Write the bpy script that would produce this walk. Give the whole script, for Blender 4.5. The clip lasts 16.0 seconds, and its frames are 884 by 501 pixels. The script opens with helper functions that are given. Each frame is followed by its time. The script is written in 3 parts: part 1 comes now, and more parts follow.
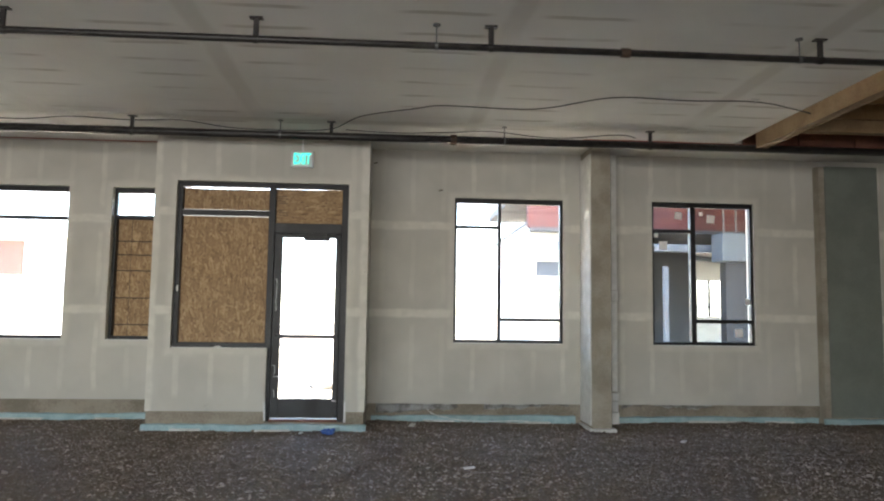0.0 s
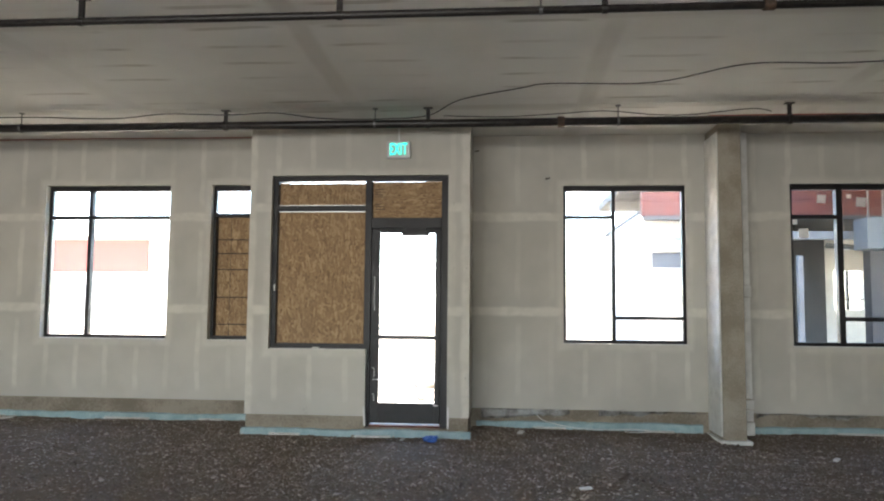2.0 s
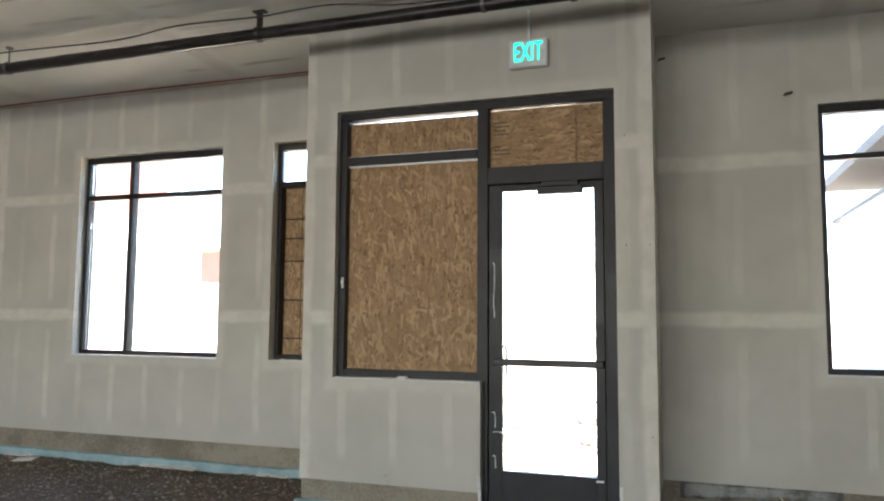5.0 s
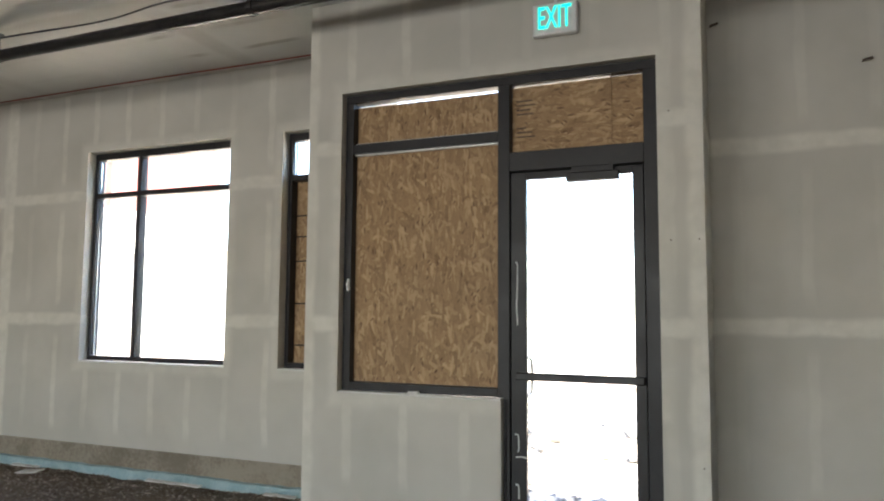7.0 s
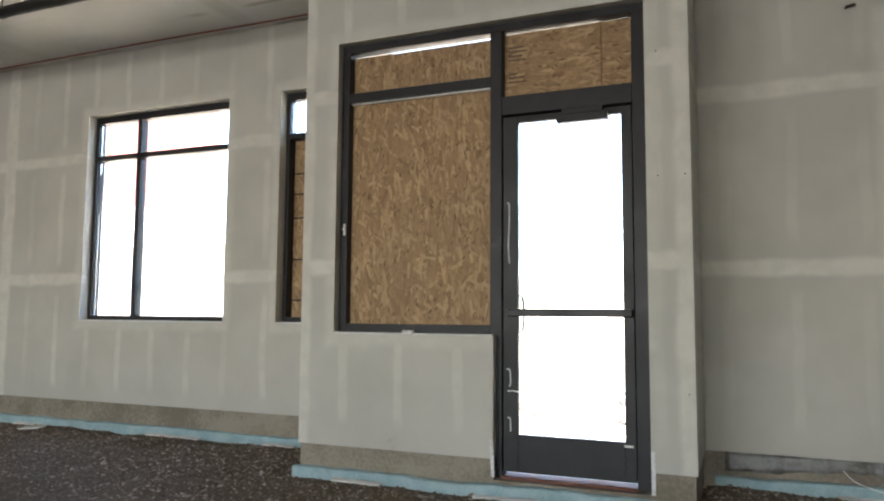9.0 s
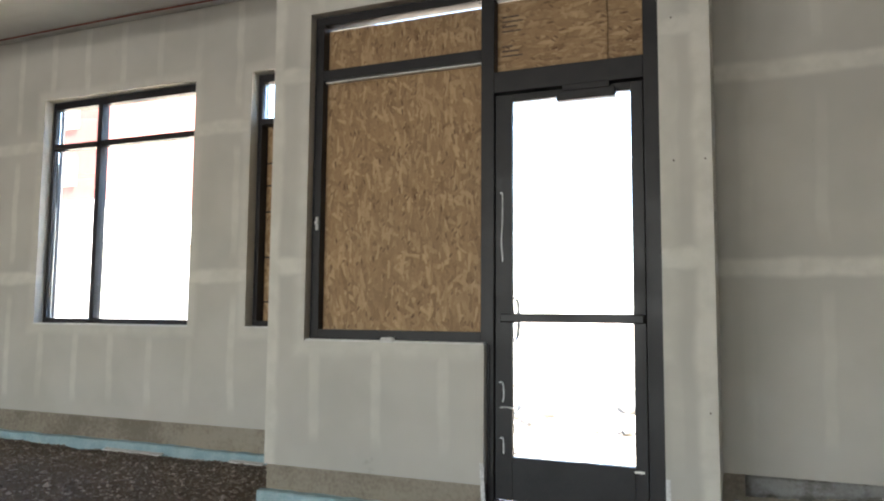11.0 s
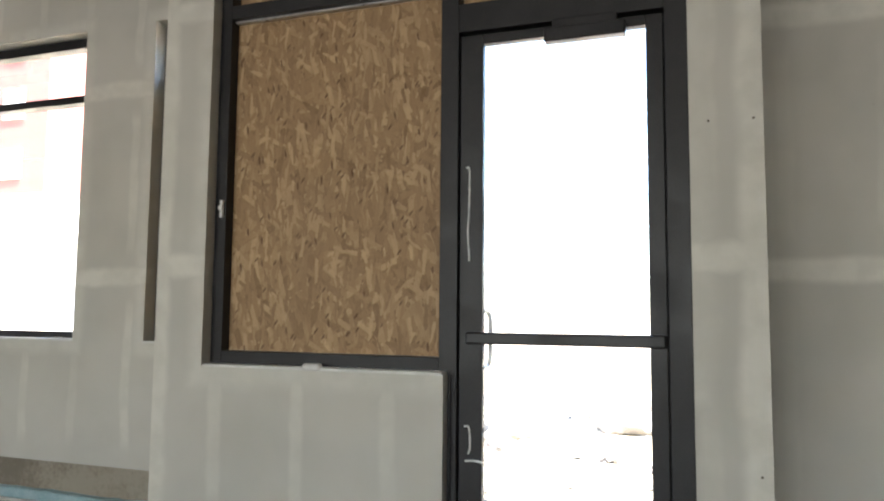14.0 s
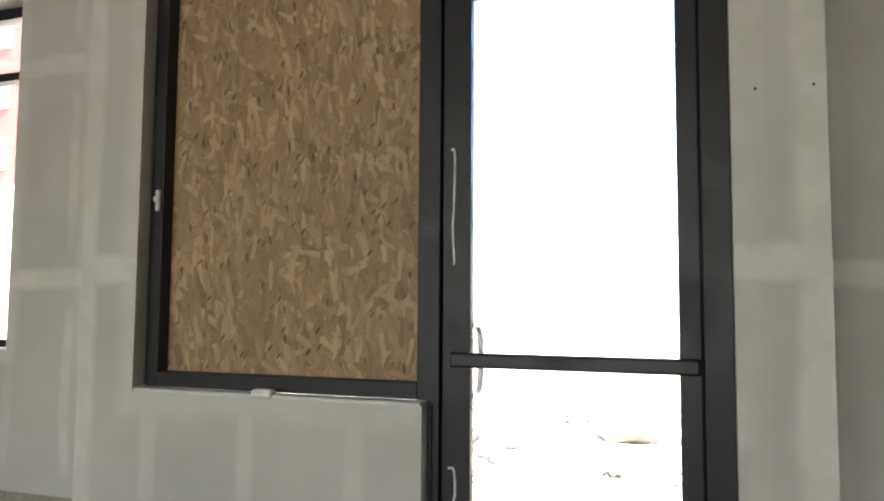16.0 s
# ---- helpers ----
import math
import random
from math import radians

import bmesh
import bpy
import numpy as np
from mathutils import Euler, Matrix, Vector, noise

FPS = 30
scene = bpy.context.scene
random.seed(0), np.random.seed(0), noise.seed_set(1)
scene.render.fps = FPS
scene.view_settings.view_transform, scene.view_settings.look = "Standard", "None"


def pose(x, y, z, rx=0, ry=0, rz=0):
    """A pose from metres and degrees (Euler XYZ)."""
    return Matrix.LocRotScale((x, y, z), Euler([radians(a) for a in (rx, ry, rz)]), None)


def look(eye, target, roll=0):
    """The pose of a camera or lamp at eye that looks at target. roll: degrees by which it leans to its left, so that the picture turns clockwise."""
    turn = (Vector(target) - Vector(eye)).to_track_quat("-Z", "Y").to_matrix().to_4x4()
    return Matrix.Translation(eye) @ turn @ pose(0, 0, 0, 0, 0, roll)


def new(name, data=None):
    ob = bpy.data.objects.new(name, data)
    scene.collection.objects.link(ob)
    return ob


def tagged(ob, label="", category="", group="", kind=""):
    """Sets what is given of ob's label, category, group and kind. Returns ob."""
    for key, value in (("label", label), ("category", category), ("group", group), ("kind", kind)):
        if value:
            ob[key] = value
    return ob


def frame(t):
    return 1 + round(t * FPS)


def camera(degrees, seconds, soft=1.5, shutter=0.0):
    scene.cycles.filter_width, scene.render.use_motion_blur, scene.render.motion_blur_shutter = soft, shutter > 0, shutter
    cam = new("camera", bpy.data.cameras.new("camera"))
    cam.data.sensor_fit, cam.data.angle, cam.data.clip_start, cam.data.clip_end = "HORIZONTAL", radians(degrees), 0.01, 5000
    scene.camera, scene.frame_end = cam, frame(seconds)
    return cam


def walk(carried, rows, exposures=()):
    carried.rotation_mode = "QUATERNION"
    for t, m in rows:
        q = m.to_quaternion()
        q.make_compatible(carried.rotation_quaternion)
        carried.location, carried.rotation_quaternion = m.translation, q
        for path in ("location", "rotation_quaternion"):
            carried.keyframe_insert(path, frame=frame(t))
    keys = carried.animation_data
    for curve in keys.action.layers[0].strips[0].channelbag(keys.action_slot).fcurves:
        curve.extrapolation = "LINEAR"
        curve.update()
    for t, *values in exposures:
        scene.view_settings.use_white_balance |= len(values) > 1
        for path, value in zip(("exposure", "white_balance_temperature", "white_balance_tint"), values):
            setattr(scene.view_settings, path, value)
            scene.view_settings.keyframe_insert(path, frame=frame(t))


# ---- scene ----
cam = camera(62.9, 16.0, soft=2.1)
EXPOSURES = [(0.0, 4.05), (4.0, 4.0), (7.0, 3.92), (8.5, 4.02), (11.5, 4.0), (14.5, 3.97), (16.0, 3.87)]
PATH = [
    (0, (0.3, -0.03, 1.387), (0.428, 1.958, 1.564), 0.8),
    (0.5, (0.313, -0.029, 1.385), (0.4, 1.961, 1.561), 0.7),
    (1, (0.305, -0.039, 1.385), (0.373, 1.953, 1.558), 0.7),
    (1.5, (0.322, 0.144, 1.401), (0.334, 2.137, 1.567), 0.6),
    (2, (0.323, 0.61, 1.466), (0.159, 2.598, 1.618), 0.5),
    (2.5, (0.273, 1.169, 1.426), (-0.002, 3.143, 1.589), 0.5),
    (3, (0.261, 1.734, 1.448), (-0.141, 3.687, 1.607), 0.3),
    (3.5, (0.239, 2.317, 1.424), (-0.356, 4.219, 1.592), 0.3),
    (4, (0.22, 2.915, 1.394), (-0.402, 4.807, 1.575), 0.5),
    (4.2, (0.185, 3.136, 1.388), (-0.432, 5.029, 1.572), 0.5),
    (6.3, (0.122, 4.539, 1.514), (-0.593, 6.4, 1.672), 0.1),
    (6.5, (0.124, 4.564, 1.483), (-0.61, 6.417, 1.654), 0.2),
    (7, (0.15, 4.572, 1.47), (-0.618, 6.41, 1.645), 0.4),
    (7.5, (0.176, 4.514, 1.317), (-0.586, 6.355, 1.496), 0.5),
    (8, (0.196, 4.481, 1.032), (-0.564, 6.323, 1.204), 0.4),
    (8.5, (0.221, 4.495, 0.944), (-0.546, 6.334, 1.115), 0.4),
    (9, (0.209, 4.503, 1.093), (-0.554, 6.344, 1.267), 0.4),
    (11.5, (-0.07, 5.384, 1.146), (-0.804, 7.236, 1.316), 0.5),
    (12, (-0.206, 5.763, 1.184), (-0.879, 7.639, 1.354), 0.4),
    (12.5, (-0.242, 5.879, 1.184), (-0.909, 7.758, 1.348), 0.4),
    (13, (-0.24, 5.878, 1.184), (-0.897, 7.76, 1.347), 0.4),
    (13.5, (-0.247, 5.931, 1.182), (-0.905, 7.812, 1.346), 0.4),
    (14, (-0.275, 6.05, 1.205), (-0.931, 7.932, 1.373), 0.5),
    (14.5, (-0.326, 6.201, 1.235), (-0.969, 8.087, 1.404), 0.6),
    (15, (-0.378, 6.412, 1.253), (-1.019, 8.299, 1.421), 0.5),
    (15.5, (-0.417, 6.555, 1.294), (-1.053, 8.446, 1.434), 0.3),
    (16, (-0.406, 6.572, 1.283), (-1.046, 8.461, 1.427), 0.4),
]
walk(cam, [(t, look(eye, target, roll)) for t, eye, target, roll in PATH], EXPOSURES)

# ---- light ----
world = bpy.data.worlds.new("sky")
scene.world = world
world.use_nodes = True
wn = world.node_tree.nodes
sky = wn.new("ShaderNodeTexSky")
sky.sky_type, sky.sun_disc = 'NISHITA', False
sky.sun_elevation, sky.sun_rotation = radians(58), radians(107)
world.node_tree.links.new(sky.outputs[0], wn["Background"].inputs[0])
wn["Background"].inputs[1].default_value = 0.15

sun_data = bpy.data.lights.new("sun", 'SUN')
sun_data.energy, sun_data.angle, sun_data.color = 5.0, radians(0.5), (1.0, 0.95, 0.87)
sun = new("sun", sun_data)
sun.matrix_world = look((0, 0, 0), (-0.5, 0.15, -0.84))


def window_lamp(x, y, z, w, h, power, aim):
    """Sky light in the opening of an unseen window."""
    d = bpy.data.lights.new("window_light", 'AREA')
    d.shape, d.size, d.size_y, d.energy, d.color = 'RECTANGLE', w, h, power, (0.98, 0.98, 1.0)
    o = new("window_light", d)
    o.matrix_world = look((x, y, z), aim)


REAR_X = (-7.8, -3.6, 0.2)
for rx in REAR_X:
    window_lamp(rx, -6.9, 1.9, 2.6, 2.2, 16, (rx, 0, 1.9))

# ---- materials ----


def material(name, rough=0.6, metal=0.0, spec=0.5):
    m = bpy.data.materials.new(name)
    m.use_nodes = True
    b = m.node_tree.nodes["Principled BSDF"]
    b.inputs["Roughness"].default_value, b.inputs["Metallic"].default_value = rough, metal
    b.inputs["Specular IOR Level"].default_value = spec
    return m, m.node_tree, b


def node(nt, kind, inputs=(), **props):
    n = nt.nodes.new("ShaderNode" + kind)
    if "operation" in props:
        n.operation = props["operation"]
    if "blend" in props:
        n.data_type, n.blend_type = 'RGBA', props["blend"]
    if "interp" in props:
        n.interpolation_type = props["interp"]
    if "feature" in props:
        n.feature = props["feature"]
    for key, val in dict(inputs).items():
        s = n.inputs[key]
        if isinstance(val, bpy.types.NodeSocket):
            nt.links.new(val, s)
        else:
            s.default_value = val
    return n


def calc(nt, op, a, b=0.0, c=None):
    ins = {0: a, 1: b}
    if c is not None:
        ins[2] = c
    return node(nt, "Math", ins, operation=op).outputs[0]


def smooth(nt, v, lo, hi, to0=0.0, to1=1.0):
    return node(nt, "MapRange", {0: v, 1: lo, 2: hi, 3: to0, 4: to1}, interp='SMOOTHSTEP').outputs[0]


def mix(nt, f, a, b, blend='MIX'):
    n = node(nt, "Mix", {0: f}, blend=blend)
    for i, v in ((6, a), (7, b)):
        if isinstance(v, bpy.types.NodeSocket):
            nt.links.new(v, n.inputs[i])
        else:
            n.inputs[i].default_value = (*v, 1)
    return n.outputs[2]


def noise_tex(nt, vec, scale, detail=4.0, rough=0.55):
    return node(nt, "TexNoise", {"Vector": vec, "Scale": scale, "Detail": detail, "Roughness": rough}).outputs[0]


def place(nt):
    return node(nt, "NewGeometry").outputs["Position"]


def bump(nt, bsdf, height, strength, dist):
    n = node(nt, "Bump", {"Height": height, "Strength": strength, "Distance": dist})
    nt.links.new(n.outputs[0], bsdf.inputs["Normal"])


def plain(name, a, b, rough=0.6, metal=0.0, scale=6.0, fine=90.0, relief=0.2, dist=0.003, spec=0.5):
    """Two close colours, blotched at one scale and grained at another."""
    m, nt, bs = material(name, rough, metal, spec)
    p = place(nt)
    big, small = noise_tex(nt, p, scale), noise_tex(nt, p, fine, 2.0)
    f = calc(nt, 'ADD', calc(nt, 'MULTIPLY', big, 0.7), calc(nt, 'MULTIPLY', small, 0.3))
    f = smooth(nt, f, 0.35, 0.65)
    nt.links.new(mix(nt, f, a, b), bs.inputs["Base Color"])
    r = smooth(nt, big, 0.3, 0.7, max(rough - 0.08, 0.02), min(rough + 0.08, 1))
    nt.links.new(r, bs.inputs["Roughness"])
    bump(nt, bs, small, relief, dist)
    return m


def drywall(name, axis, rects, stud=0.4064, shift=0.0, joints=(1.40, 2.575), ends=()):
    """Grey board with paler joint compound over seams, screws and corner beads."""
    m, nt, bs = material(name, 0.85, 0.0, 0.25)
    p = place(nt)
    wob = node(nt, "TexNoise", {"Vector": p, "Scale": 3.0, "Detail": 4.0}).outputs["Color"]
    off = node(nt, "VectorMath", {0: wob, 1: (0.5, 0.5, 0.5)}, operation='SUBTRACT').outputs[0]
    off = node(nt, "VectorMath", {0: off, "Scale": 0.07}, operation='SCALE').outputs[0]
    q = node(nt, "VectorMath", {0: p, 1: off}, operation='ADD').outputs[0]
    sep = node(nt, "SeparateXYZ", {0: q})
    u, v = sep.outputs[axis], sep.outputs[2]
    patch = noise_tex(nt, p, 1.7, 3.0)
    # Tall screw runs over each stud, broken at the sheet joints.
    near = calc(nt, 'PINGPONG', calc(nt, 'ADD', u, 40.0 + shift), stud / 2)
    run = smooth(nt, near, 0.018, 0.045, 1.0, 0.0)
    cell = nt.nodes.new("ShaderNodeTexWhiteNoise")
    cell.noise_dimensions = '1D'
    nt.links.new(calc(nt, 'FLOOR', calc(nt, 'DIVIDE', calc(nt, 'ADD', u, 40.0 + shift + stud / 2), stud)), cell.inputs["W"])
    run = calc(nt, 'MULTIPLY', run, smooth(nt, cell.outputs[0], 0.0, 1.0, 0.25, 0.75))
    vert = calc(nt, 'PINGPONG', calc(nt, 'SUBTRACT', v, joints[0]), (joints[1] - joints[0]) / 2)
    run = calc(nt, 'MULTIPLY', run, smooth(nt, vert, 0.1, 0.22))
    run = calc(nt, 'MULTIPLY', run, smooth(nt, patch, 0.3, 0.6, 0.4, 1.0))
    mask = run
    for z in joints:
        d = calc(nt, 'ABSOLUTE', calc(nt, 'SUBTRACT', v, z))
        mask = calc(nt, 'MAXIMUM', mask, smooth(nt, d, 0.03, 0.075, 0.95, 0.0))
    for e in ends:
        d = calc(nt, 'ABSOLUTE', calc(nt, 'SUBTRACT', u, e))
        mask = calc(nt, 'MAXIMUM', mask, smooth(nt, d, 0.05, 0.10, 0.9, 0.0))
    for x0, x1, z0, z1 in rects:
        du = calc(nt, 'SUBTRACT', calc(nt, 'ABSOLUTE', calc(nt, 'SUBTRACT', u, (x0 + x1) / 2)), (x1 - x0) / 2)
        dv = calc(nt, 'SUBTRACT', calc(nt, 'ABSOLUTE', calc(nt, 'SUBTRACT', v, (z0 + z1) / 2)), (z1 - z0) / 2)
        mask = calc(nt, 'MAXIMUM', mask, smooth(nt, calc(nt, 'MAXIMUM', du, dv), 0.03, 0.11, 0.55, 0.0))
    fine = noise_tex(nt, p, 140.0, 2.0)
    board = mix(nt, smooth(nt, patch, 0.3, 0.7), (0.46, 0.44, 0.387), (0.528, 0.502, 0.444))
    mud = mix(nt, smooth(nt, noise_tex(nt, p, 9.0), 0.3, 0.7), (0.585, 0.56, 0.49), (0.665, 0.635, 0.56))
    col = mix(nt, mask, board, mud)
    col = mix(nt, smooth(nt, noise_tex(nt, p, 5.0, 6.0, 0.7), 0.66, 0.74, 0.0, 0.35), col, (0.30, 0.27, 0.22))
    nt.links.new(col, bs.inputs["Base Color"])
    h = calc(nt, 'ADD', calc(nt, 'MULTIPLY', mask, 0.6), calc(nt, 'MULTIPLY', fine, 0.12))
    bump(nt, bs, h, 0.35, 0.003)
    return m


def ceiling_board():
    m, nt, bs = material("ceiling_board", 0.8, 0.0, 0.3)
    p = place(nt)
    wob = node(nt, "TexNoise", {"Vector": p, "Scale": 1.6, "Detail": 4.0}).outputs["Color"]
    off = node(nt, "VectorMath", {0: wob, 1: (0.5, 0.5, 0.5)}, operation='SUBTRACT').outputs[0]
    off = node(nt, "VectorMath", {0: off, "Scale": 0.10}, operation='SCALE').outputs[0]
    q = node(nt, "VectorMath", {0: p, 1: off}, operation='ADD').outputs[0]
    sep = node(nt, "SeparateXYZ", {0: q})
    u, v = sep.outputs[0], sep.outputs[1]
    patch = noise_tex(nt, p, 0.9, 4.0)
    row = calc(nt, 'PINGPONG', calc(nt, 'ADD', v, 40.0), 0.2032)
    dash = smooth(nt, row, 0.015, 0.04, 1.0, 0.0)
    along = calc(nt, 'PINGPONG', calc(nt, 'ADD', u, 40.3), 1.22)
    dash = calc(nt, 'MULTIPLY', dash, smooth(nt, along, 0.12, 0.3))
    dash = calc(nt, 'MULTIPLY', dash, smooth(nt, along, 0.75, 0.95, 1.0, 0.0))
    dash = calc(nt, 'MULTIPLY', dash, smooth(nt, patch, 0.42, 0.6, 0.1, 0.9))
    seam = smooth(nt, along, 0.05, 0.12, 0.42, 0.0)
    seam = calc(nt, 'MULTIPLY', seam, smooth(nt, noise_tex(nt, p, 0.5), 0.35, 0.55, 0.3, 1.0))
    cross = smooth(nt, calc(nt, 'PINGPONG', calc(nt, 'ADD', v, 40.55), 1.22), 0.05, 0.12, 0.5, 0.0)
    mask = calc(nt, 'MAXIMUM', calc(nt, 'MAXIMUM', dash, seam), cross)
    base = mix(nt, smooth(nt, patch, 0.3, 0.7), (0.64, 0.63, 0.595), (0.72, 0.71, 0.675))
    col = mix(nt, mask, base, (0.47, 0.445, 0.40))
    nt.links.new(col, bs.inputs["Base Color"])
    bump(nt, bs, calc(nt, 'ADD', calc(nt, 'MULTIPLY', mask, 0.5), calc(nt, 'MULTIPLY', noise_tex(nt, p, 120.0, 2.0), 0.1)), 0.3, 0.003)
    return m


def strand_board():
    """Pressed wood strands: layers of stretched flakes lying at different angles, with dark slivers."""
    m, nt, bs = material("strand_board", 0.62, 0.0, 0.35)
    p = node(nt, "TexCoord").outputs["Object"]
    warp = node(nt, "TexNoise", {"Vector": p, "Scale": 4.0, "Detail": 2.0}).outputs["Color"]
    warp = node(nt, "VectorMath", {0: warp, "Scale": 0.03}, operation='SCALE').outputs[0]
    p = node(nt, "VectorMath", {0: p, 1: warp}, operation='ADD').outputs[0]
    col, hgt = None, None
    tones = ((0.155, 0.085, 0.037), (0.325, 0.202, 0.097), (0.54, 0.372, 0.2))
    layers = ((4, 36, 8.5, -1.0), (-22, 40, 9.0, 0.5), (28, 42, 10.0, 0.6), (-8, 38, 8.0, 0.58), (-62, 42, 13.0, 0.76), (14, 48, 9.0, 0.66), (58, 46, 13.0, 0.82), (-3, 62, 11.0, 0.74))
    for k, (turn, sx, sz, cut) in enumerate(layers):
        sw = node(nt, "TexNoise", {"Vector": p, "Scale": 12.0 + k, "Detail": 3.0}).outputs["Color"]
        sw = node(nt, "VectorMath", {0: sw, "Scale": 0.018}, operation='SCALE').outputs[0]
        pk = node(nt, "VectorMath", {0: p, 1: sw}, operation='ADD').outputs[0]
        mr = node(nt, "Mapping", {"Vector": pk, "Location": (k * 0.31, 0, k * 0.17), "Rotation": (0, radians(turn), 0)})
        mp = node(nt, "Mapping", {"Vector": mr.outputs[0], "Scale": (sx, 1.0, sz)})
        vo = node(nt, "TexVoronoi", {"Vector": mp.outputs[0], "Scale": 1.0, "Randomness": 1.0})
        vo.distance = 'CHEBYCHEV'
        sp = node(nt, "SeparateColor", {0: vo.outputs["Color"]})
        streak = node(nt, "TexNoise", {"Vector": mp.outputs[0], "Scale": 5.0, "Detail": 6.0, "Roughness": 0.65}).outputs[0]
        tone = calc(nt, 'ADD', calc(nt, 'MULTIPLY', sp.outputs[0], 0.7), calc(nt, 'MULTIPLY', streak, 0.5))
        c = mix(nt, smooth(nt, tone, 0.1, 0.5), tones[0], tones[1])
        c = mix(nt, smooth(nt, tone, 0.55, 1.0), c, tones[2])
        edge = smooth(nt, vo.outputs["Distance"], 0.4, 0.75, 0.0, 0.35)
        c = mix(nt, edge, c, tones[0])
        if col is None:
            col, hgt = c, tone
        else:
            on = calc(nt, 'GREATER_THAN', sp.outputs[1], cut)
            col, hgt = mix(nt, calc(nt, 'MULTIPLY', on, 0.85), col, c), calc(nt, 'ADD', hgt, calc(nt, 'MULTIPLY', on, 0.4))
    # Short dark slivers of bark and gaps between strands.
    for turn, sx, sz, cut in ((9, 70, 19.0, 0.945), (-35, 80, 24.0, 0.955)):
        mr = node(nt, "Mapping", {"Vector": p, "Location": (turn * 0.1, 0, 0.4), "Rotation": (0, radians(turn), 0)})
        mp = node(nt, "Mapping", {"Vector": mr.outputs[0], "Scale": (sx, 1.0, sz)})
        vo = node(nt, "TexVoronoi", {"Vector": mp.outputs[0], "Scale": 1.0, "Randomness": 1.0})
        sp = node(nt, "SeparateColor", {0: vo.outputs["Color"]})
        on = calc(nt, 'MULTIPLY', calc(nt, 'GREATER_THAN', sp.outputs[2], cut), smooth(nt, vo.outputs["Distance"], 0.25, 0.5, 0.85, 0.0))
        col = mix(nt, on, col, (0.095, 0.045, 0.02))
    blotch = smooth(nt, noise_tex(nt, p, 3.5, 4.0), 0.35, 0.7, 0.0, 0.3)
    col = mix(nt, blotch, col, (0.28, 0.18, 0.095))
    nt.links.new(col, bs.inputs["Base Color"])
    bump(nt, bs, hgt, 0.35, 0.004)
    return m


def stones_mat(name, lo, mid, hi, rough=0.75):
    m, nt, bs = material(name, rough, 0.0, 0.4)
    g = node(nt, "NewGeometry")
    r = g.outputs["Random Per Island"]
    c = mix(nt, smooth(nt, r, 0.0, 0.55), lo, mid)
    c = mix(nt, smooth(nt, r, 0.6, 1.0), c, hi)
    c = mix(nt, smooth(nt, noise_tex(nt, g.outputs["Position"], 0.6), 0.35, 0.7, 0.0, 0.5), c, lo)
    nt.links.new(c, bs.inputs["Base Color"])
    return m


def ground_mat(name, a, b, c, rough):
    m, nt, bs = material(name, rough, 0.0, 0.35)
    p = place(nt)
    vo = node(nt, "TexVoronoi", {"Vector": p, "Scale": 80.0})
    tone = node(nt, "SeparateColor", {0: vo.outputs["Color"]}).outputs[0]
    col = mix(nt, tone, a, b)
    col = mix(nt, smooth(nt, noise_tex(nt, p, 0.8, 5.0), 0.35, 0.65), col, c)
    nt.links.new(col, bs.inputs["Base Color"])
    h = calc(nt, 'SUBTRACT', noise_tex(nt, p, 30.0, 4.0), calc(nt, 'MULTIPLY', vo.outputs["Distance"], 0.8))
    bump(nt, bs, h, 0.5, 0.006)
    return m


def glow(name, colour, strength):
    m, nt, bs = material(name, 0.4)
    bs.inputs["Base Color"].default_value = (*colour, 1)
    bs.inputs["Emission Color"].default_value = (*colour, 1)
    bs.inputs["Emission Strength"].default_value = strength
    return m


def clear_glass():
    m, nt, bs = material("pane_glass", 0.0, 0.0, 0.5)
    bs.inputs["Base Color"].default_value = (0.97, 0.985, 0.98, 1)
    bs.inputs["Transmission Weight"].default_value = 1.0
    bs.inputs["IOR"].default_value = 1.45
    return m


W1, W2, W3, W4 = (-5.66, -3.965, 1.0, 3.0), (-3.415, -2.72, 1.0, 3.0), (1.085, 2.565, 1.01, 2.965), (3.80, 5.233, 1.01, 2.975)
BOARD_N = drywall("wall_board", 0, (W1, W2, W3, W4), shift=0.11, ends=(-6.72,))
BOARD_B = drywall("entry_board", 0, ((-2.325, -0.28, 0.95, 2.955),), shift=0.05, ends=(-2.59, -0.05))
BOARD_S = drywall("side_board", 1, (), shift=0.0)
CEIL = ceiling_board()
OSB = strand_board()
CONCRETE = plain("concrete", (0.25, 0.215, 0.165), (0.38, 0.34, 0.275), 0.85, scale=3.0, fine=60, relief=0.5, dist=0.004)
CURB = plain("curb_concrete", (0.175, 0.145, 0.105), (0.31, 0.27, 0.21), 0.85, scale=2.2, fine=45, relief=0.4, dist=0.003)
FOAM = plain("blue_foam", (0.24, 0.36, 0.385), (0.36, 0.47, 0.48), 0.8, scale=7, fine=60, relief=0.4)
WHITE = plain("white_compound", (0.60, 0.59, 0.55), (0.74, 0.73, 0.69), 0.8, scale=8)
BRONZE = plain("dark_bronze", (0.012, 0.011, 0.011), (0.022, 0.02, 0.02), 0.48, metal=0.15, scale=5, fine=150, relief=0.05, spec=0.35)
STEEL = plain("black_pipe", (0.022, 0.02, 0.019), (0.045, 0.04, 0.037), 0.42, metal=0.5, scale=7, fine=80, relief=0.1)
RUST = plain("rusty_steel", (0.05, 0.032, 0.022), (0.10, 0.062, 0.042), 0.6, metal=0.3, scale=30)
ZINC = plain("zinc", (0.45, 0.45, 0.44), (0.60, 0.60, 0.58), 0.35, metal=0.9, scale=30)
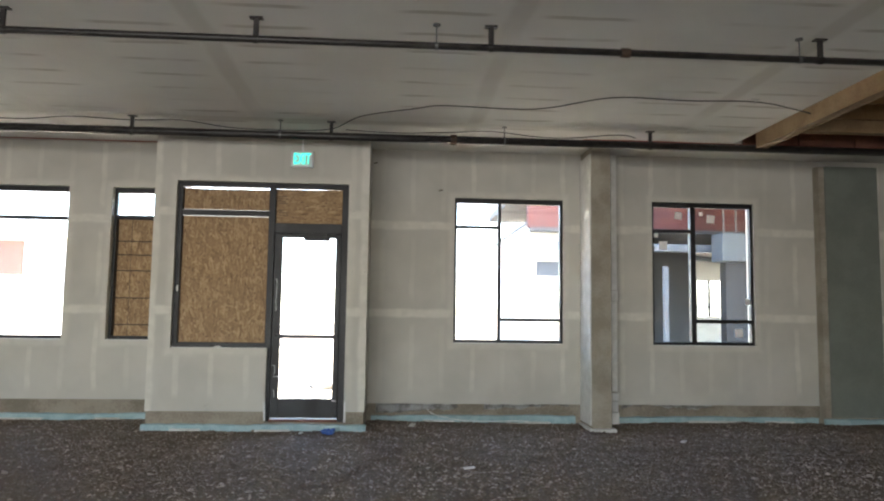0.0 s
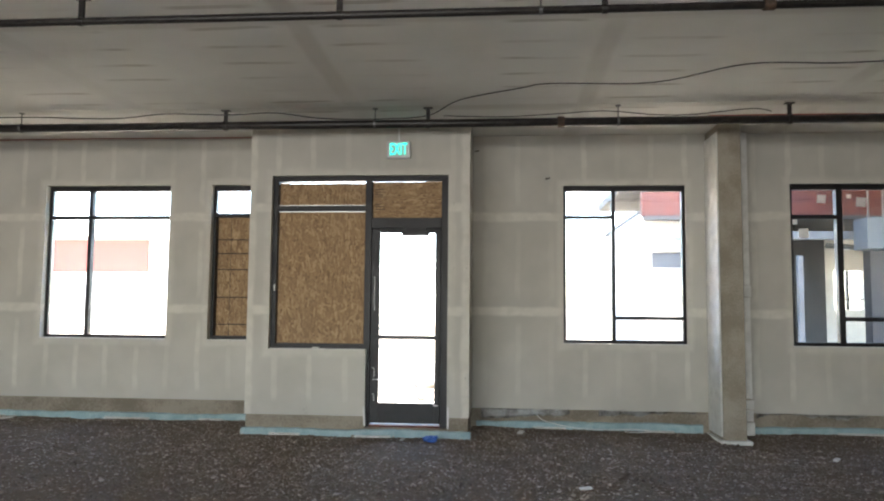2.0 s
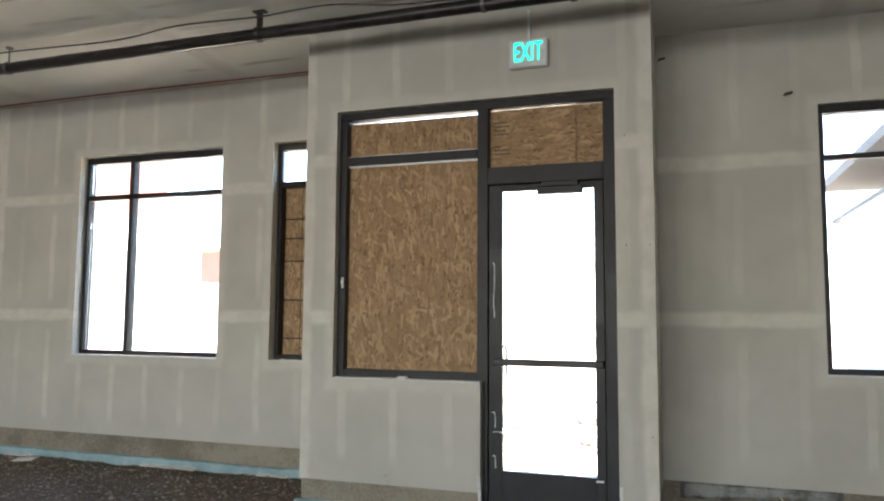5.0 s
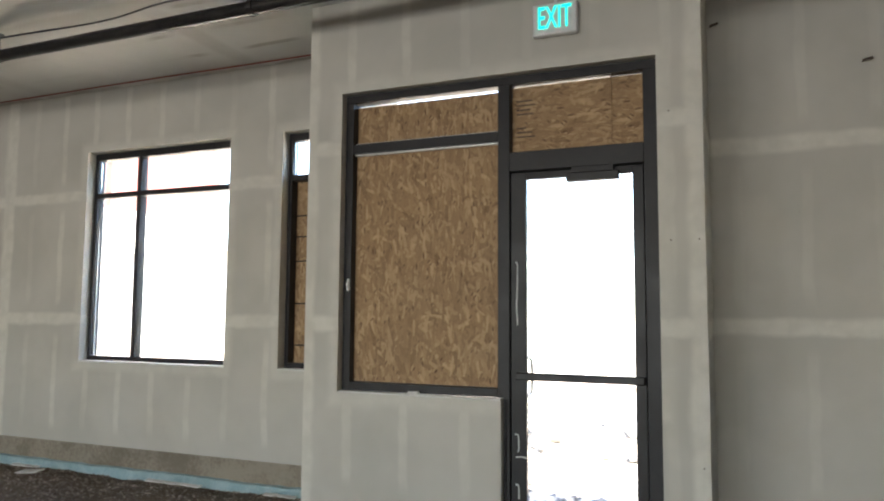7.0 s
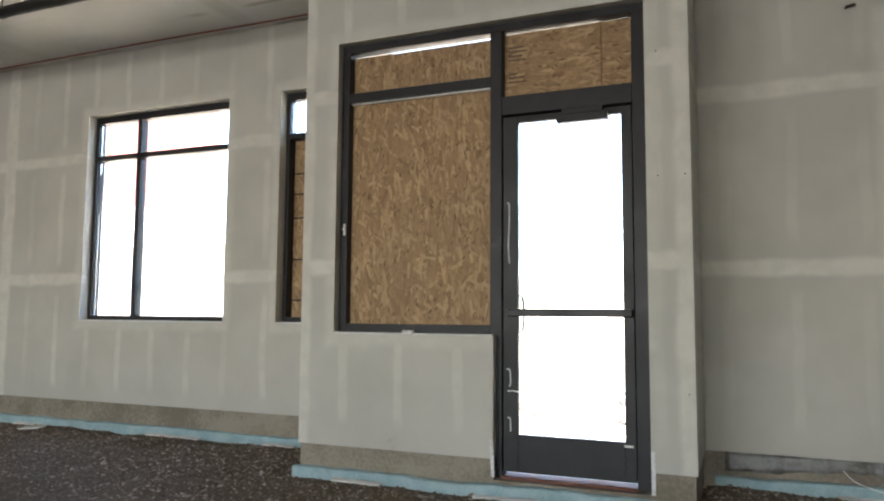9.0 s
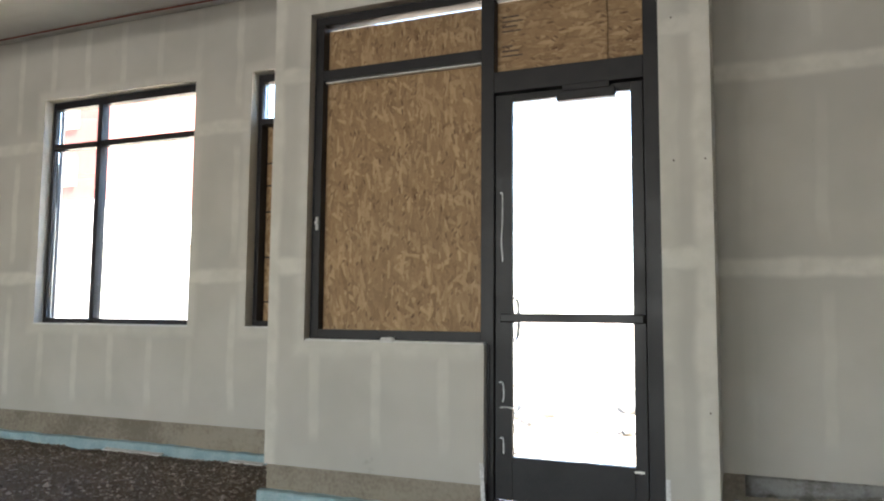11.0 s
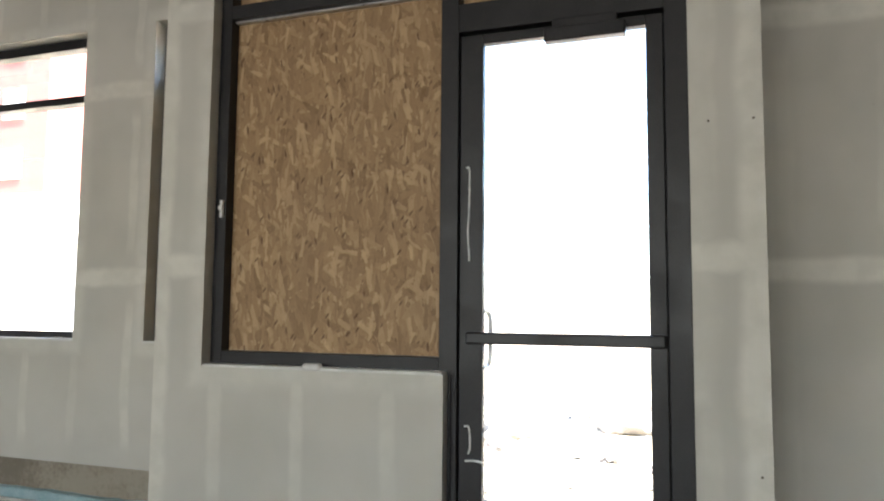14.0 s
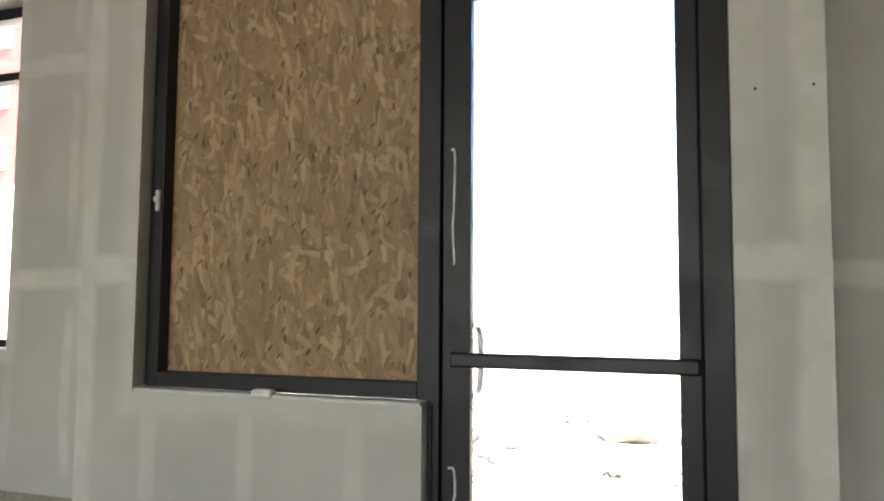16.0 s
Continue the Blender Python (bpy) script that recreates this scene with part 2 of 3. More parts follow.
GALV = plain("dull_galvanised", (0.10, 0.10, 0.098), (0.17, 0.17, 0.165), 0.5, metal=0.5, scale=30)
CABLE = plain("cable_sheath", (0.02, 0.02, 0.022), (0.05, 0.05, 0.052), 0.5)
REDTUBE = plain("red_tube", (0.22, 0.05, 0.03), (0.32, 0.09, 0.06), 0.5)
TIMBER = plain("beam_timber", (0.27, 0.17, 0.085), (0.38, 0.26, 0.14), 0.7, scale=4, fine=50)
DECK = plain("deck_plywood", (0.22, 0.13, 0.05), (0.34, 0.21, 0.09), 0.75, scale=3, fine=40)
REDWOOD = plain("red_blocking", (0.12, 0.045, 0.03), (0.19, 0.08, 0.05), 0.8, scale=4)
GREEN_BOARD = plain("green_board", (0.14, 0.152, 0.127), (0.185, 0.2, 0.17), 0.85, scale=2.5, relief=0.1)
PLASTIC = plain("white_plastic", (0.62, 0.62, 0.60), (0.72, 0.72, 0.70), 0.4, scale=9)
PAPER = plain("paper", (0.72, 0.71, 0.68), (0.82, 0.81, 0.78), 0.7, scale=20)
TAPE = plain("tape", (0.55, 0.55, 0.53), (0.75, 0.75, 0.73), 0.3, scale=30)
FILM = plain("grey_film", (0.20, 0.19, 0.165), (0.40, 0.39, 0.36), 0.3, scale=9, fine=40, relief=0.5, dist=0.004)
BLUE = plain("blue_plastic", (0.03, 0.11, 0.42), (0.06, 0.18, 0.55), 0.4, scale=20)
EXIT_GREEN = glow("exit_green", (0.0, 0.80, 0.55), 0.16)
GLASS = clear_glass()
GRAVEL = ground_mat("gravel_ground", (0.105, 0.075, 0.05), (0.18, 0.134, 0.094), (0.14, 0.102, 0.07), 0.75)
PEBBLE = stones_mat("pebbles", (0.112, 0.084, 0.06), (0.20, 0.156, 0.118), (0.46, 0.39, 0.32), 0.5)
RUBBLE = stones_mat("rubble_stones", (0.08, 0.076, 0.072), (0.18, 0.17, 0.16), (0.36, 0.34, 0.32), 0.8)
DIRT = ground_mat("dirt", (0.34, 0.285, 0.22), (0.46, 0.40, 0.32), (0.40, 0.34, 0.265), 0.9)
ROCK = plain("rock", (0.17, 0.162, 0.155), (0.25, 0.24, 0.23), 0.85, scale=5, fine=40, relief=0.6, dist=0.01)
RED_WALL = plain("red_siding", (0.20, 0.062, 0.048), (0.26, 0.088, 0.07), 0.8, scale=2)
PALE_WALL = plain("pale_stucco", (0.55, 0.53, 0.49), (0.65, 0.63, 0.58), 0.85, scale=2)
# Wing boards and fascia red are darkened to carry the shade under its roof.
SHADED_BOARD = plain("shaded_board", (0.032, 0.033, 0.036), (0.055, 0.056, 0.06), 0.85, scale=2)
SHADED_RED = plain("shaded_red_board", (0.062, 0.017, 0.014), (0.09, 0.026, 0.021), 0.85, scale=2)
BOX_METAL = plain("box_metal", (0.065, 0.078, 0.088), (0.095, 0.108, 0.12), 0.55, metal=0.2, scale=3)
STAMP = plain("ink", (0.07, 0.045, 0.03), (0.12, 0.08, 0.05), 0.7, scale=60)
GREY_METAL = plain("grey_metal", (0.11, 0.122, 0.135), (0.16, 0.175, 0.19), 0.5, metal=0.2, scale=3)
DARK_GLASS = plain("dark_pane", (0.28, 0.29, 0.30), (0.36, 0.37, 0.38), 0.15, scale=2)

# ---- building helpers ----


def box(bm, x0, x1, y0, y1, z0, z1, bev=0.0):
    vs = [bm.verts.new((x, y, z)) for x in (x0, x1) for y in (y0, y1) for z in (z0, z1)]
    fs = [bm.faces.new([vs[i] for i in f]) for f in ((0, 1, 3, 2), (4, 6, 7, 5), (0, 4, 5, 1), (2, 3, 7, 6), (0, 2, 6, 4), (1, 5, 7, 3))]
    if bev:
        es = list({e for f in fs for e in f.edges})
        bmesh.ops.bevel(bm, geom=es, offset=bev, segments=2, affect='EDGES', profile=0.5)


def rod(bm, a, b, r, seg=12):
    a, b = Vector(a), Vector(b)
    m = Matrix.Translation((a + b) / 2) @ (b - a).to_track_quat('Z', 'Y').to_matrix().to_4x4()
    bmesh.ops.create_cone(bm, cap_ends=True, segments=seg, radius1=r, radius2=r, depth=(b - a).length, matrix=m)


def finish(name, bm, mat, smooth_faces=False):
    bmesh.ops.recalc_face_normals(bm, faces=bm.faces)
    me = bpy.data.meshes.new(name)
    bm.to_mesh(me)
    bm.free()
    me.materials.append(mat)
    if smooth_faces:
        for f in me.polygons:
            f.use_smooth = True
    return new(name, me)


def part(name, bm, mat, parent, label="", smooth_faces=False):
    ob = finish(name, bm, mat, smooth_faces)
    ob.parent = parent
    ob.matrix_parent_inverse = parent.matrix_world.inverted()
    return tagged(ob, label)


def bpart(name, dims, mat, parent, label="", bev=0.0):
    bm = bmesh.new()
    box(bm, *dims, bev)
    return part(name, bm, mat, parent, label)


def thing(name, at=(0, 0, 0), label="", category="", group="", kind=""):
    e = new(name)
    e.location = at
    e.matrix_world = Matrix.Translation(at)
    e.empty_display_size = 0.1
    return tagged(e, label, category, group, kind)


def solid(name, boxes, mat, label="", category="", kind="structure", bev=0.0):
    bm = bmesh.new()
    for b in boxes:
        box(bm, *b, bev)
    return tagged(finish(name, bm, mat), label, category, "", kind)


def pierced(x0, x1, y0, y1, z0, z1, holes):
    """Boxes of a wall along x that leave the holes (x0, x1, z0, z1) open."""
    out, xs = [], sorted({x0, x1, *[h[0] for h in holes], *[h[1] for h in holes]})
    for a, b in zip(xs, xs[1:]):
        spans = sorted((h[2], h[3]) for h in holes if h[0] <= a and h[1] >= b)
        z = z0
        for lo, hi in spans:
            if lo > z:
                out.append((a, b, y0, y1, z, lo))
            z = hi
        if z < z1:
            out.append((a, b, y0, y1, z, z1))
    return out


def wall_shell(name, x0, x1, y0, y1, z0, z1, holes, mat, label):
    """One closed mesh of a wall along x, with the holes (x0, x1, z0, z1) cut through it."""
    xs = sorted({x0, x1, *[h[0] for h in holes], *[h[1] for h in holes]})
    zs = sorted({z0, z1, *[h[2] for h in holes], *[h[3] for h in holes]})
    full = {(i, k) for i in range(len(xs) - 1) for k in range(len(zs) - 1)
            if not any(h[0] <= xs[i] and h[1] >= xs[i + 1] and h[2] <= zs[k] and h[3] >= zs[k + 1] for h in holes)}
    bm, seen = bmesh.new(), {}

    def at(i, k, y):
        if (i, k, y) not in seen:
            seen[i, k, y] = bm.verts.new((xs[i], y, zs[k]))
        return seen[i, k, y]

    for i, k in full:
        for y in (y0, y1):
            bm.faces.new((at(i, k, y), at(i + 1, k, y), at(i + 1, k + 1, y), at(i, k + 1, y)))
        for di, dk, a, b in ((-1, 0, (0, 0), (0, 1)), (1, 0, (1, 0), (1, 1)), (0, -1, (0, 0), (1, 0)), (0, 1, (0, 1), (1, 1))):
            if (i + di, k + dk) not in full:
                bm.faces.new((at(i + a[0], k + a[1], y0), at(i + b[0], k + b[1], y0), at(i + b[0], k + b[1], y1), at(i + a[0], k + a[1], y1)))
    return tagged(finish(name, bm, mat), label, "", "", "structure")


def tube(name, points, r, mat, parent=None, label="", category=""):
    cu = bpy.data.curves.new(name, 'CURVE')
    cu.dimensions, cu.bevel_depth, cu.bevel_resolution = '3D', r, 2
    sp = cu.splines.new('POLY')
    pts = [Vector(q) for q in points]
    fine = []
    for i in range(len(pts) - 1):
        a, b, c, d = pts[max(i - 1, 0)], pts[i], pts[i + 1], pts[min(i + 2, len(pts) - 1)]
        for k in range(6):
            s = k / 6
            fine.append(0.5 * (2 * b + (c - a) * s + (2 * a - 5 * b + 4 * c - d) * s * s + (3 * b - a - 3 * c + d) * s ** 3))
    fine.append(pts[-1])
    sp.points.add(len(fine) - 1)
    for q, s in zip(fine, sp.points):
        s.co = (*q, 1)
    tmp = bpy.data.objects.new(name, cu)
    scene.collection.objects.link(tmp)
    dg = bpy.context.evaluated_depsgraph_get()
    me = bpy.data.meshes.new_from_object(tmp.evaluated_get(dg))
    bpy.data.objects.remove(tmp)
    me.materials.clear()
    me.materials.append(mat)
    ob = new(name, me)
    if parent:
        ob.parent = parent
        ob.matrix_parent_inverse = parent.matrix_world.inverted()
    return tagged(ob, label, category)


# ---- structure ----
YW, YB, TOP = 9.60, 8.74, 3.60
BX0, BX1 = -2.59, -0.035
wall_shell("wall_north_west", -12.0, BX0, YW, YW + 0.22, 0.252, 4.3, [W1, W2], BOARD_N, "unpainted grey drywall with pale taped joints")
wall_shell("wall_north_east", BX1, 9.5, YW, YW + 0.22, 0.22, 4.3, [W3, W4], BOARD_N, "unpainted grey drywall with pale taped joints")
wall_shell("wall_entry", BX0, BX1, YB, YB + 0.14, 0.22, TOP + 0.02, [(-2.333, -0.28, 0.955, 2.955), (-1.205, -0.28, 0.22, 0.955)],
           BOARD_B, "projecting drywall entry bay with taped joints")
solid("wall_entry_west", [(BX0, BX0 + 0.14, YB + 0.14, YW + 0.22, 0.22, TOP + 0.02)], BOARD_S, "drywall return of the entry bay")
solid("wall_entry_east", [(BX1 - 0.14, BX1, YB + 0.14, YW + 0.22, 0.22, TOP + 0.02)], BOARD_S, "drywall return of the entry bay")
solid("wall_west", [(-12.2, -12.0, -7.2, YW + 0.22, -0.2, 4.3)], BOARD_S, "plain drywall side wall")
solid("wall_east", [(9.5, 9.7, -7.2, YW + 0.22, -0.2, 4.3)], BOARD_S, "plain drywall side wall")
wall_shell("wall_south", -12.0, 9.5, -7.2, -7.0, -0.2, 4.3, [(rx - 1.3, rx + 1.3, 0.8, 3.0) for rx in REAR_X], BOARD_N, "plain drywall rear wall with window openings")
solid("ceiling", [(-12.0, 4.57, -7.0, YW, TOP, TOP + 0.1)], CEIL, "drywall ceiling with unpainted joint compound")
solid("roof", [(-12.2, 9.7, -7.2, 10.0, 4.3, 4.5), (BX0, BX1, YB + 0.14, 9.9, TOP + 0.02, TOP + 0.1)], DECK, "plywood roof deck")
CB = 0.012
solid("curb_north", [(-12.0, BX0 + CB, YW + CB, YW + 0.22, -0.3, 0.252), (BX1 - CB, 9.5, YW + CB, YW + 0.22, -0.3, 0.22)], CURB, "stained concrete curb under the wall")
solid("curb_entry", [(BX0 + CB, -1.205, YB + CB, YB + 0.14, -0.3, 0.22), (-0.28, BX1 - CB, YB + CB, YB + 0.14, -0.3, 0.22), (-1.205, -0.28, YB + CB, YB + 0.30, -0.3, 0.095),
                     (BX0 + CB, BX0 + 0.14, YB + 0.14, YW + CB, -0.3, 0.22), (BX1 - 0.14, BX1 - CB, YB + 0.14, YW + CB, -0.3, 0.22)], CURB, "stained concrete curb under the entry bay")


def foam_strip(x0, x1, y, top, deep=0.035, seed=1):
    """Blue board along a curb, its edge chewed and pale at the foot."""
    rnd = random.Random(seed)
    bm, rows, n = bmesh.new(), [], max(int((x1 - x0) / 0.07), 2)
    tz, ty = 0.0, 0.0
    for i in range(n + 1):
        tz, ty = tz * 0.8 + rnd.uniform(-0.006, 0.006), ty * 0.8 + rnd.uniform(-0.008, 0.008)
        x = x0 + (x1 - x0) * i / n
        rows.append([bm.verts.new(c) for c in ((x, y, top + tz), (x, y - deep + ty, top + tz - 0.004), (x, y - deep - 0.006 + ty, top + tz - 0.012), (x, y - deep + ty - 0.012, -0.12), (x, y, -0.12))])
    for a, b in zip(rows, rows[1:]):
        for k in range(5):
            bm.faces.new((a[k], a[(k + 1) % 5], b[(k + 1) % 5], b[k]))
    bm.faces.new(rows[0])
    bm.faces.new(rows[-1])
    return bm


for k, (a, b, y, top) in enumerate(((-12.0, BX0 - 0.01, YW + CB, 0.075), (BX0 - 0.03, -0.33, YB + CB, 0.075), (-0.325, BX1 + 0.02, YB + CB, 0.07), (0.02, 2.72, YW + CB, 0.07), (3.26, 6.07, YW + CB, 0.065), (6.07, 6.95, 9.455, 0.065), (6.96, 9.4, YW + CB, 0.065))):
    tagged(finish("foam_board", foam_strip(a, b, y, top, 0.035, k), FOAM), "pale blue insulation foam strip along the curb", "insulation", "foam strips along the curb")

# Gravel floor: one rolling sheet.
def gravel_height(x, y):
    h = 0.018 * noise.noise((x * 1.3, y * 1.3, 0.3)) + 0.017 * noise.noise((x * 4.5, y * 4.5, 2.0))
    if y > 5:
        h -= 0.05 * math.exp(-((x - 3.0) ** 2 / 0.8 + (y - 9.0) ** 2 / 0.5))
    return h


def sheet(xs, ys, height):
    verts = [(x, y, height(x, y)) for y in ys for x in xs]
    w = len(xs)
    return verts, [(j * w + i, j * w + i + 1, (j + 1) * w + i + 1, (j + 1) * w + i) for j in range(len(ys) - 1) for i in range(w - 1)]


me = bpy.data.meshes.new("floor")
gx = [-12 + 0.1 * i for i in range(216)]
gy = [-7 + 0.5 * i for i in range(12)] + [-1 + 0.08 * i for i in range(133)]
v, f = sheet(gx, gy, gravel_height)
me.from_pydata(v, [], f)
me.materials.append(GRAVEL)
tagged(new("floor", me), "loose brown gravel floor", "", "", "structure")


def pebbles(name, n, xr, yr, size, mat, height, label, seed):
    rng = np.random.default_rng(seed)
    base = np.array([(1, 0, 0), (0.3, 0.95, 0), (-0.8, 0.6, 0), (-0.75, -0.65, 0), (0.35, -0.95, 0), (0.05, 0.05, 0.75), (0, 0, -0.6)])
    tri = np.array([(0, 1, 5), (1, 2, 5), (2, 3, 5), (3, 4, 5), (4, 0, 5), (1, 0, 6), (2, 1, 6), (3, 2, 6), (4, 3, 6), (0, 4, 6)])
    px, py = rng.uniform(*xr, n), rng.uniform(*yr, n)
    r = size * rng.lognormal(0, 0.35, n)
    a = rng.uniform(0, 2 * np.pi, n)
    v = base[None] * rng.uniform(0.7, 1.25, (n, 7, 1)) * r[:, None, None] * np.stack([np.ones(n), rng.uniform(0.6, 1, n), rng.uniform(0.5, 0.9, n)], 1)[:, None]
    ca, sa = np.cos(a)[:, None], np.sin(a)[:, None]
    pz = np.array([height(x, y) for x, y in zip(px, py)])
    out = np.stack([v[..., 0] * ca - v[..., 1] * sa + px[:, None], v[..., 0] * sa + v[..., 1] * ca + py[:, None], v[..., 2] + pz[:, None] + 0.2 * r[:, None]], -1)
    faces = (tri[None] + 7 * np.arange(n)[:, None, None]).reshape(-1, 3)
    me = bpy.data.meshes.new(name)
    me.from_pydata(out.reshape(-1, 3).tolist(), [], faces.tolist())
    me.materials.append(mat)
    return tagged(new(name, me), label, "gravel", "", "stuff")


pebbles("gravel", 90000, (-8.5, 6.5), (4.6, 9.57), 0.0105, PEBBLE, gravel_height, "loose brown and grey pebbles", 5)

pebbles("gravel", 45000, (-8.5, 6.5), (-1.0, 4.6), 0.0115, PEBBLE, gravel_height, "loose brown and grey pebbles", 6)

# ---- column, pilaster, beams ----
col = thing("column", (2.96, 9.33, -0.1), "board-marked tan concrete column beside the window", "column")
bm = bmesh.new()
box(bm, 2.81, 3.067, 9.07, YW - 0.002, -0.02, TOP - 0.002, 0.008)
part("shaft", bm, CONCRETE, col)
bm = bmesh.new()
box(bm, 2.77, 3.12, 9.035, YW - 0.004, -0.15, -0.015, 0.01)
part("base", bm, WHITE, col, "pale concrete footing block")
# Thin white board added so the window-side face reads as brightly lit.
bpart("side_board", (2.794, 2.8085, 9.085, YW - 0.004, 0.02, 3.5), WHITE, col, "white board added to brighten the column side", 0.002)
casing = thing("casing_strip", (3.17, 9.4, 0), "white drywall edge strip with broken foot", "trim")
for z0, z1, dx in ((1.74, 3.56, 0.0), (1.60, 1.735, 0.008), (0.42, 1.595, 0.0), (0.30, 0.40, 0.014), (0.16, 0.29, 0.006), (0.0, 0.15, 0.016)):
    bpart("strip", (3.07, 3.23 + dx, 9.36 - dx, YW - 0.003, z0, z1), WHITE, casing, "", 0.004)
bpart("backing", (3.069, 3.22, 9.39, YW - 0.004, 0.0, 3.57), CONCRETE, casing)
pil = thing("pilaster", (6.5, 9.5, 0), "grey-green board pilaster with concrete edge", "pilaster")
bpart("face_board", (6.18, 6.93, 9.44, 9.455, 0.08, 3.5), GREEN_BOARD, pil)
bpart("core", (6.10, 6.93, 9.456, YW - 0.002, 0.0, 3.5), CONCRETE, pil)
beam = thing("edge_beam", (4.65, 2.0, 3.43), "tan laminated timber beam at the ceiling edge", "beam")
for k in range(3):
    bpart("ply", (4.572 + 0.045 * k, 4.615 + 0.045 * k, -7.0, 8.2, 3.42 + 0.004 * (k % 2), 3.78), TIMBER, beam, "", 0.002)
solid("header", [(4.71, 9.5, 8.05, 8.17, 3.61, 3.759)], TIMBER, "timber header under the exposed deck")
solid("deck", [(4.71, 9.5, -7.0, YW, 3.98, 4.02)], DECK, "exposed orange plywood deck")
for k in range(7):
    tagged(solid("joist", [(4.71, 9.5, 8.0 - 0.61 * k, 8.045 - 0.61 * k, 3.76, 3.977)], DECK, kind=""), "exposed timber joist under plywood deck", "joist", "joists")
for k in range(6):
    tagged(solid("blocking", [(4.75 + 0.75 * k, 5.48 + 0.75 * k, 8.86, 8.90, 3.601, 3.975)], REDWOOD, kind=""), "dark red-brown timber blocking", "blocking", "blocking")
solid("soffit", [(4.57, 9.5, 8.901, YW, TOP, TOP + 0.1)], CEIL, "drywall soffit strip along the wall")

# ---- windows ----


def window(name, rect, label, bars, y=9.632, glass_rects=None, reveal=True):
    x0, x1, z0, z1 = rect
    w = thing(name, ((x0 + x1) / 2, y, z0), label, "", "", "structure")
    f = 0.048
    outer = ((x0, x1, z1 - 0.065, z1), (x0, x1, z0 + 0.012, z0 + f + 0.006), (x0, x0 + f - 0.01, z0 + f + 0.006, z1 - 0.065), (x1 - f + 0.01, x1, z0 + f + 0.006, z1 - 0.065))
    for a, b, c, d in outer:
        bpart("window_frame", (a, b, y, y + 0.09, c, d), BRONZE, w, "", 0.004)
    for a, b, c, d in bars:
        bpart("mullion", (a, b, y - 0.004, y + 0.086, c, d), BRONZE, w, "", 0.004)
    bpart("window_sill", (x0 + 0.002, x1 - 0.002, YW - 0.006, y - 0.001, z0 + 0.0005, z0 + 0.012), WHITE, w, "white drywall sill")
    for a, b, c, d in glass_rects:
        g = bpart("pane", (a, b, y + 0.045, y + 0.053, c, d), GLASS, w)
        g.visible_shadow = False
    return w


m1 = -5.09
w1 = window("window_1", W1, "dark bronze framed window of four lights", ((m1 - 0.025, m1 + 0.025, 1.05, 2.94), (-5.625, -3.99, 2.56, 2.61)), y=9.69,
       glass_rects=((-5.62, m1 - 0.02, 1.05, 2.565), (m1 + 0.02, -4.0, 1.05, 2.565), (-5.62, m1 - 0.02, 2.605, 2.94), (m1 + 0.02, -4.0, 2.605, 2.94)))
w2 = window("window_2", W2, "narrow dark framed window boarded below", ((-3.38, -2.755, 2.59, 2.64),), y=9.69, glass_rects=((-3.375, -2.76, 2.635, 2.94),))
m3 = 1.70
w3 = window("window_3", W3, "dark bronze framed window of four lights", ((m3 - 0.022, m3 + 0.022, 1.06, 2.90), (1.12, m3 - 0.022, 2.555, 2.595), (m3 + 0.022, 2.53, 1.31, 1.355)),
       glass_rects=((1.12, m3 - 0.02, 1.06, 2.56), (m3 + 0.02, 2.53, 1.35, 2.90), (1.12, m3 - 0.02, 2.59, 2.90), (m3 + 0.02, 2.53, 1.06, 1.32)))
m4 = 4.385
w4 = window("window_4", W4, "dark bronze framed window with paper stickers", ((m4 - 0.035, m4 + 0.035, 1.06, 2.91), (3.835, m4 - 0.035, 2.55, 2.60), (m4 + 0.035, 5.2, 1.32, 1.37)),
       glass_rects=((3.835, m4 - 0.03, 1.06, 2.56), (m4 + 0.03, 5.2, 1.36, 2.91), (3.835, m4 - 0.03, 2.59, 2.91), (m4 + 0.03, 5.2, 1.06, 1.33)))
for x, z, s in ((4.20, 2.80, 0.10), (4.66, 2.76, 0.11), (3.98, 2.38, 0.115), (5.03, 1.19, 0.11), (3.88, 2.52, 0.06), (4.52, 2.83, 0.05), (5.17, 1.62, 0.08)):
    bm = bmesh.new()
    box(bm, -s / 2, s / 2, -0.0006, 0.0006, -s / 2, s / 2)
    st = tagged(finish("sticker", bm, PAPER), "white paper label stuck on the window pane", "sticker", "window stickers")
    st.matrix_world = pose(x, 9.6745, z, 0, random.uniform(-9, 9), 0)
# Sheathing behind the narrow window.
bd = thing("boarding", (-3.05, 9.79, 1.0), "strand board sheet with ruled lines closing the window", "board")
bpart("sheet", (-3.39, -2.74, 9.7815, 9.796, 1.03, 2.615), OSB, bd)
for z in (1.20, 1.55, 1.91, 2.12, 2.30):
    bpart("ruled_line", (-3.38, -2.75, 9.7795, 9.7818, z - 0.006, z + 0.006), BRONZE, bd)
bpart("ruled_line", (-3.205, -3.2, 9.7795, 9.7818, 1.04, 2.59), BRONZE, bd)

# ---- storefront and door ----
FY0, FY1 = 8.80, 8.90
sf = thing("storefront", (-1.3, FY0, 0.1), "dark bronze aluminium storefront frame, partly boarded", "", "", "structure")
for nm, x0, x1, z0, z1 in (("head", -2.333, -0.28, 2.90, 2.955), ("sill_bar", -2.275, -1.245, 0.9665, 1.022), ("jamb", -2.333, -2.275, 0.9665, 2.90), ("mullion", -1.245, -1.168, 0.10, 2.90),
                           ("jamb", -0.362, -0.28, 0.10, 2.90), ("transom_bar", -2.275, -1.245, 2.548, 2.612), ("door_header", -1.168, -0.362, 2.35, 2.47)):
    bpart(nm, (x0, x1, FY0, FY1, z0, z1), BRONZE, sf, "", 0.003)
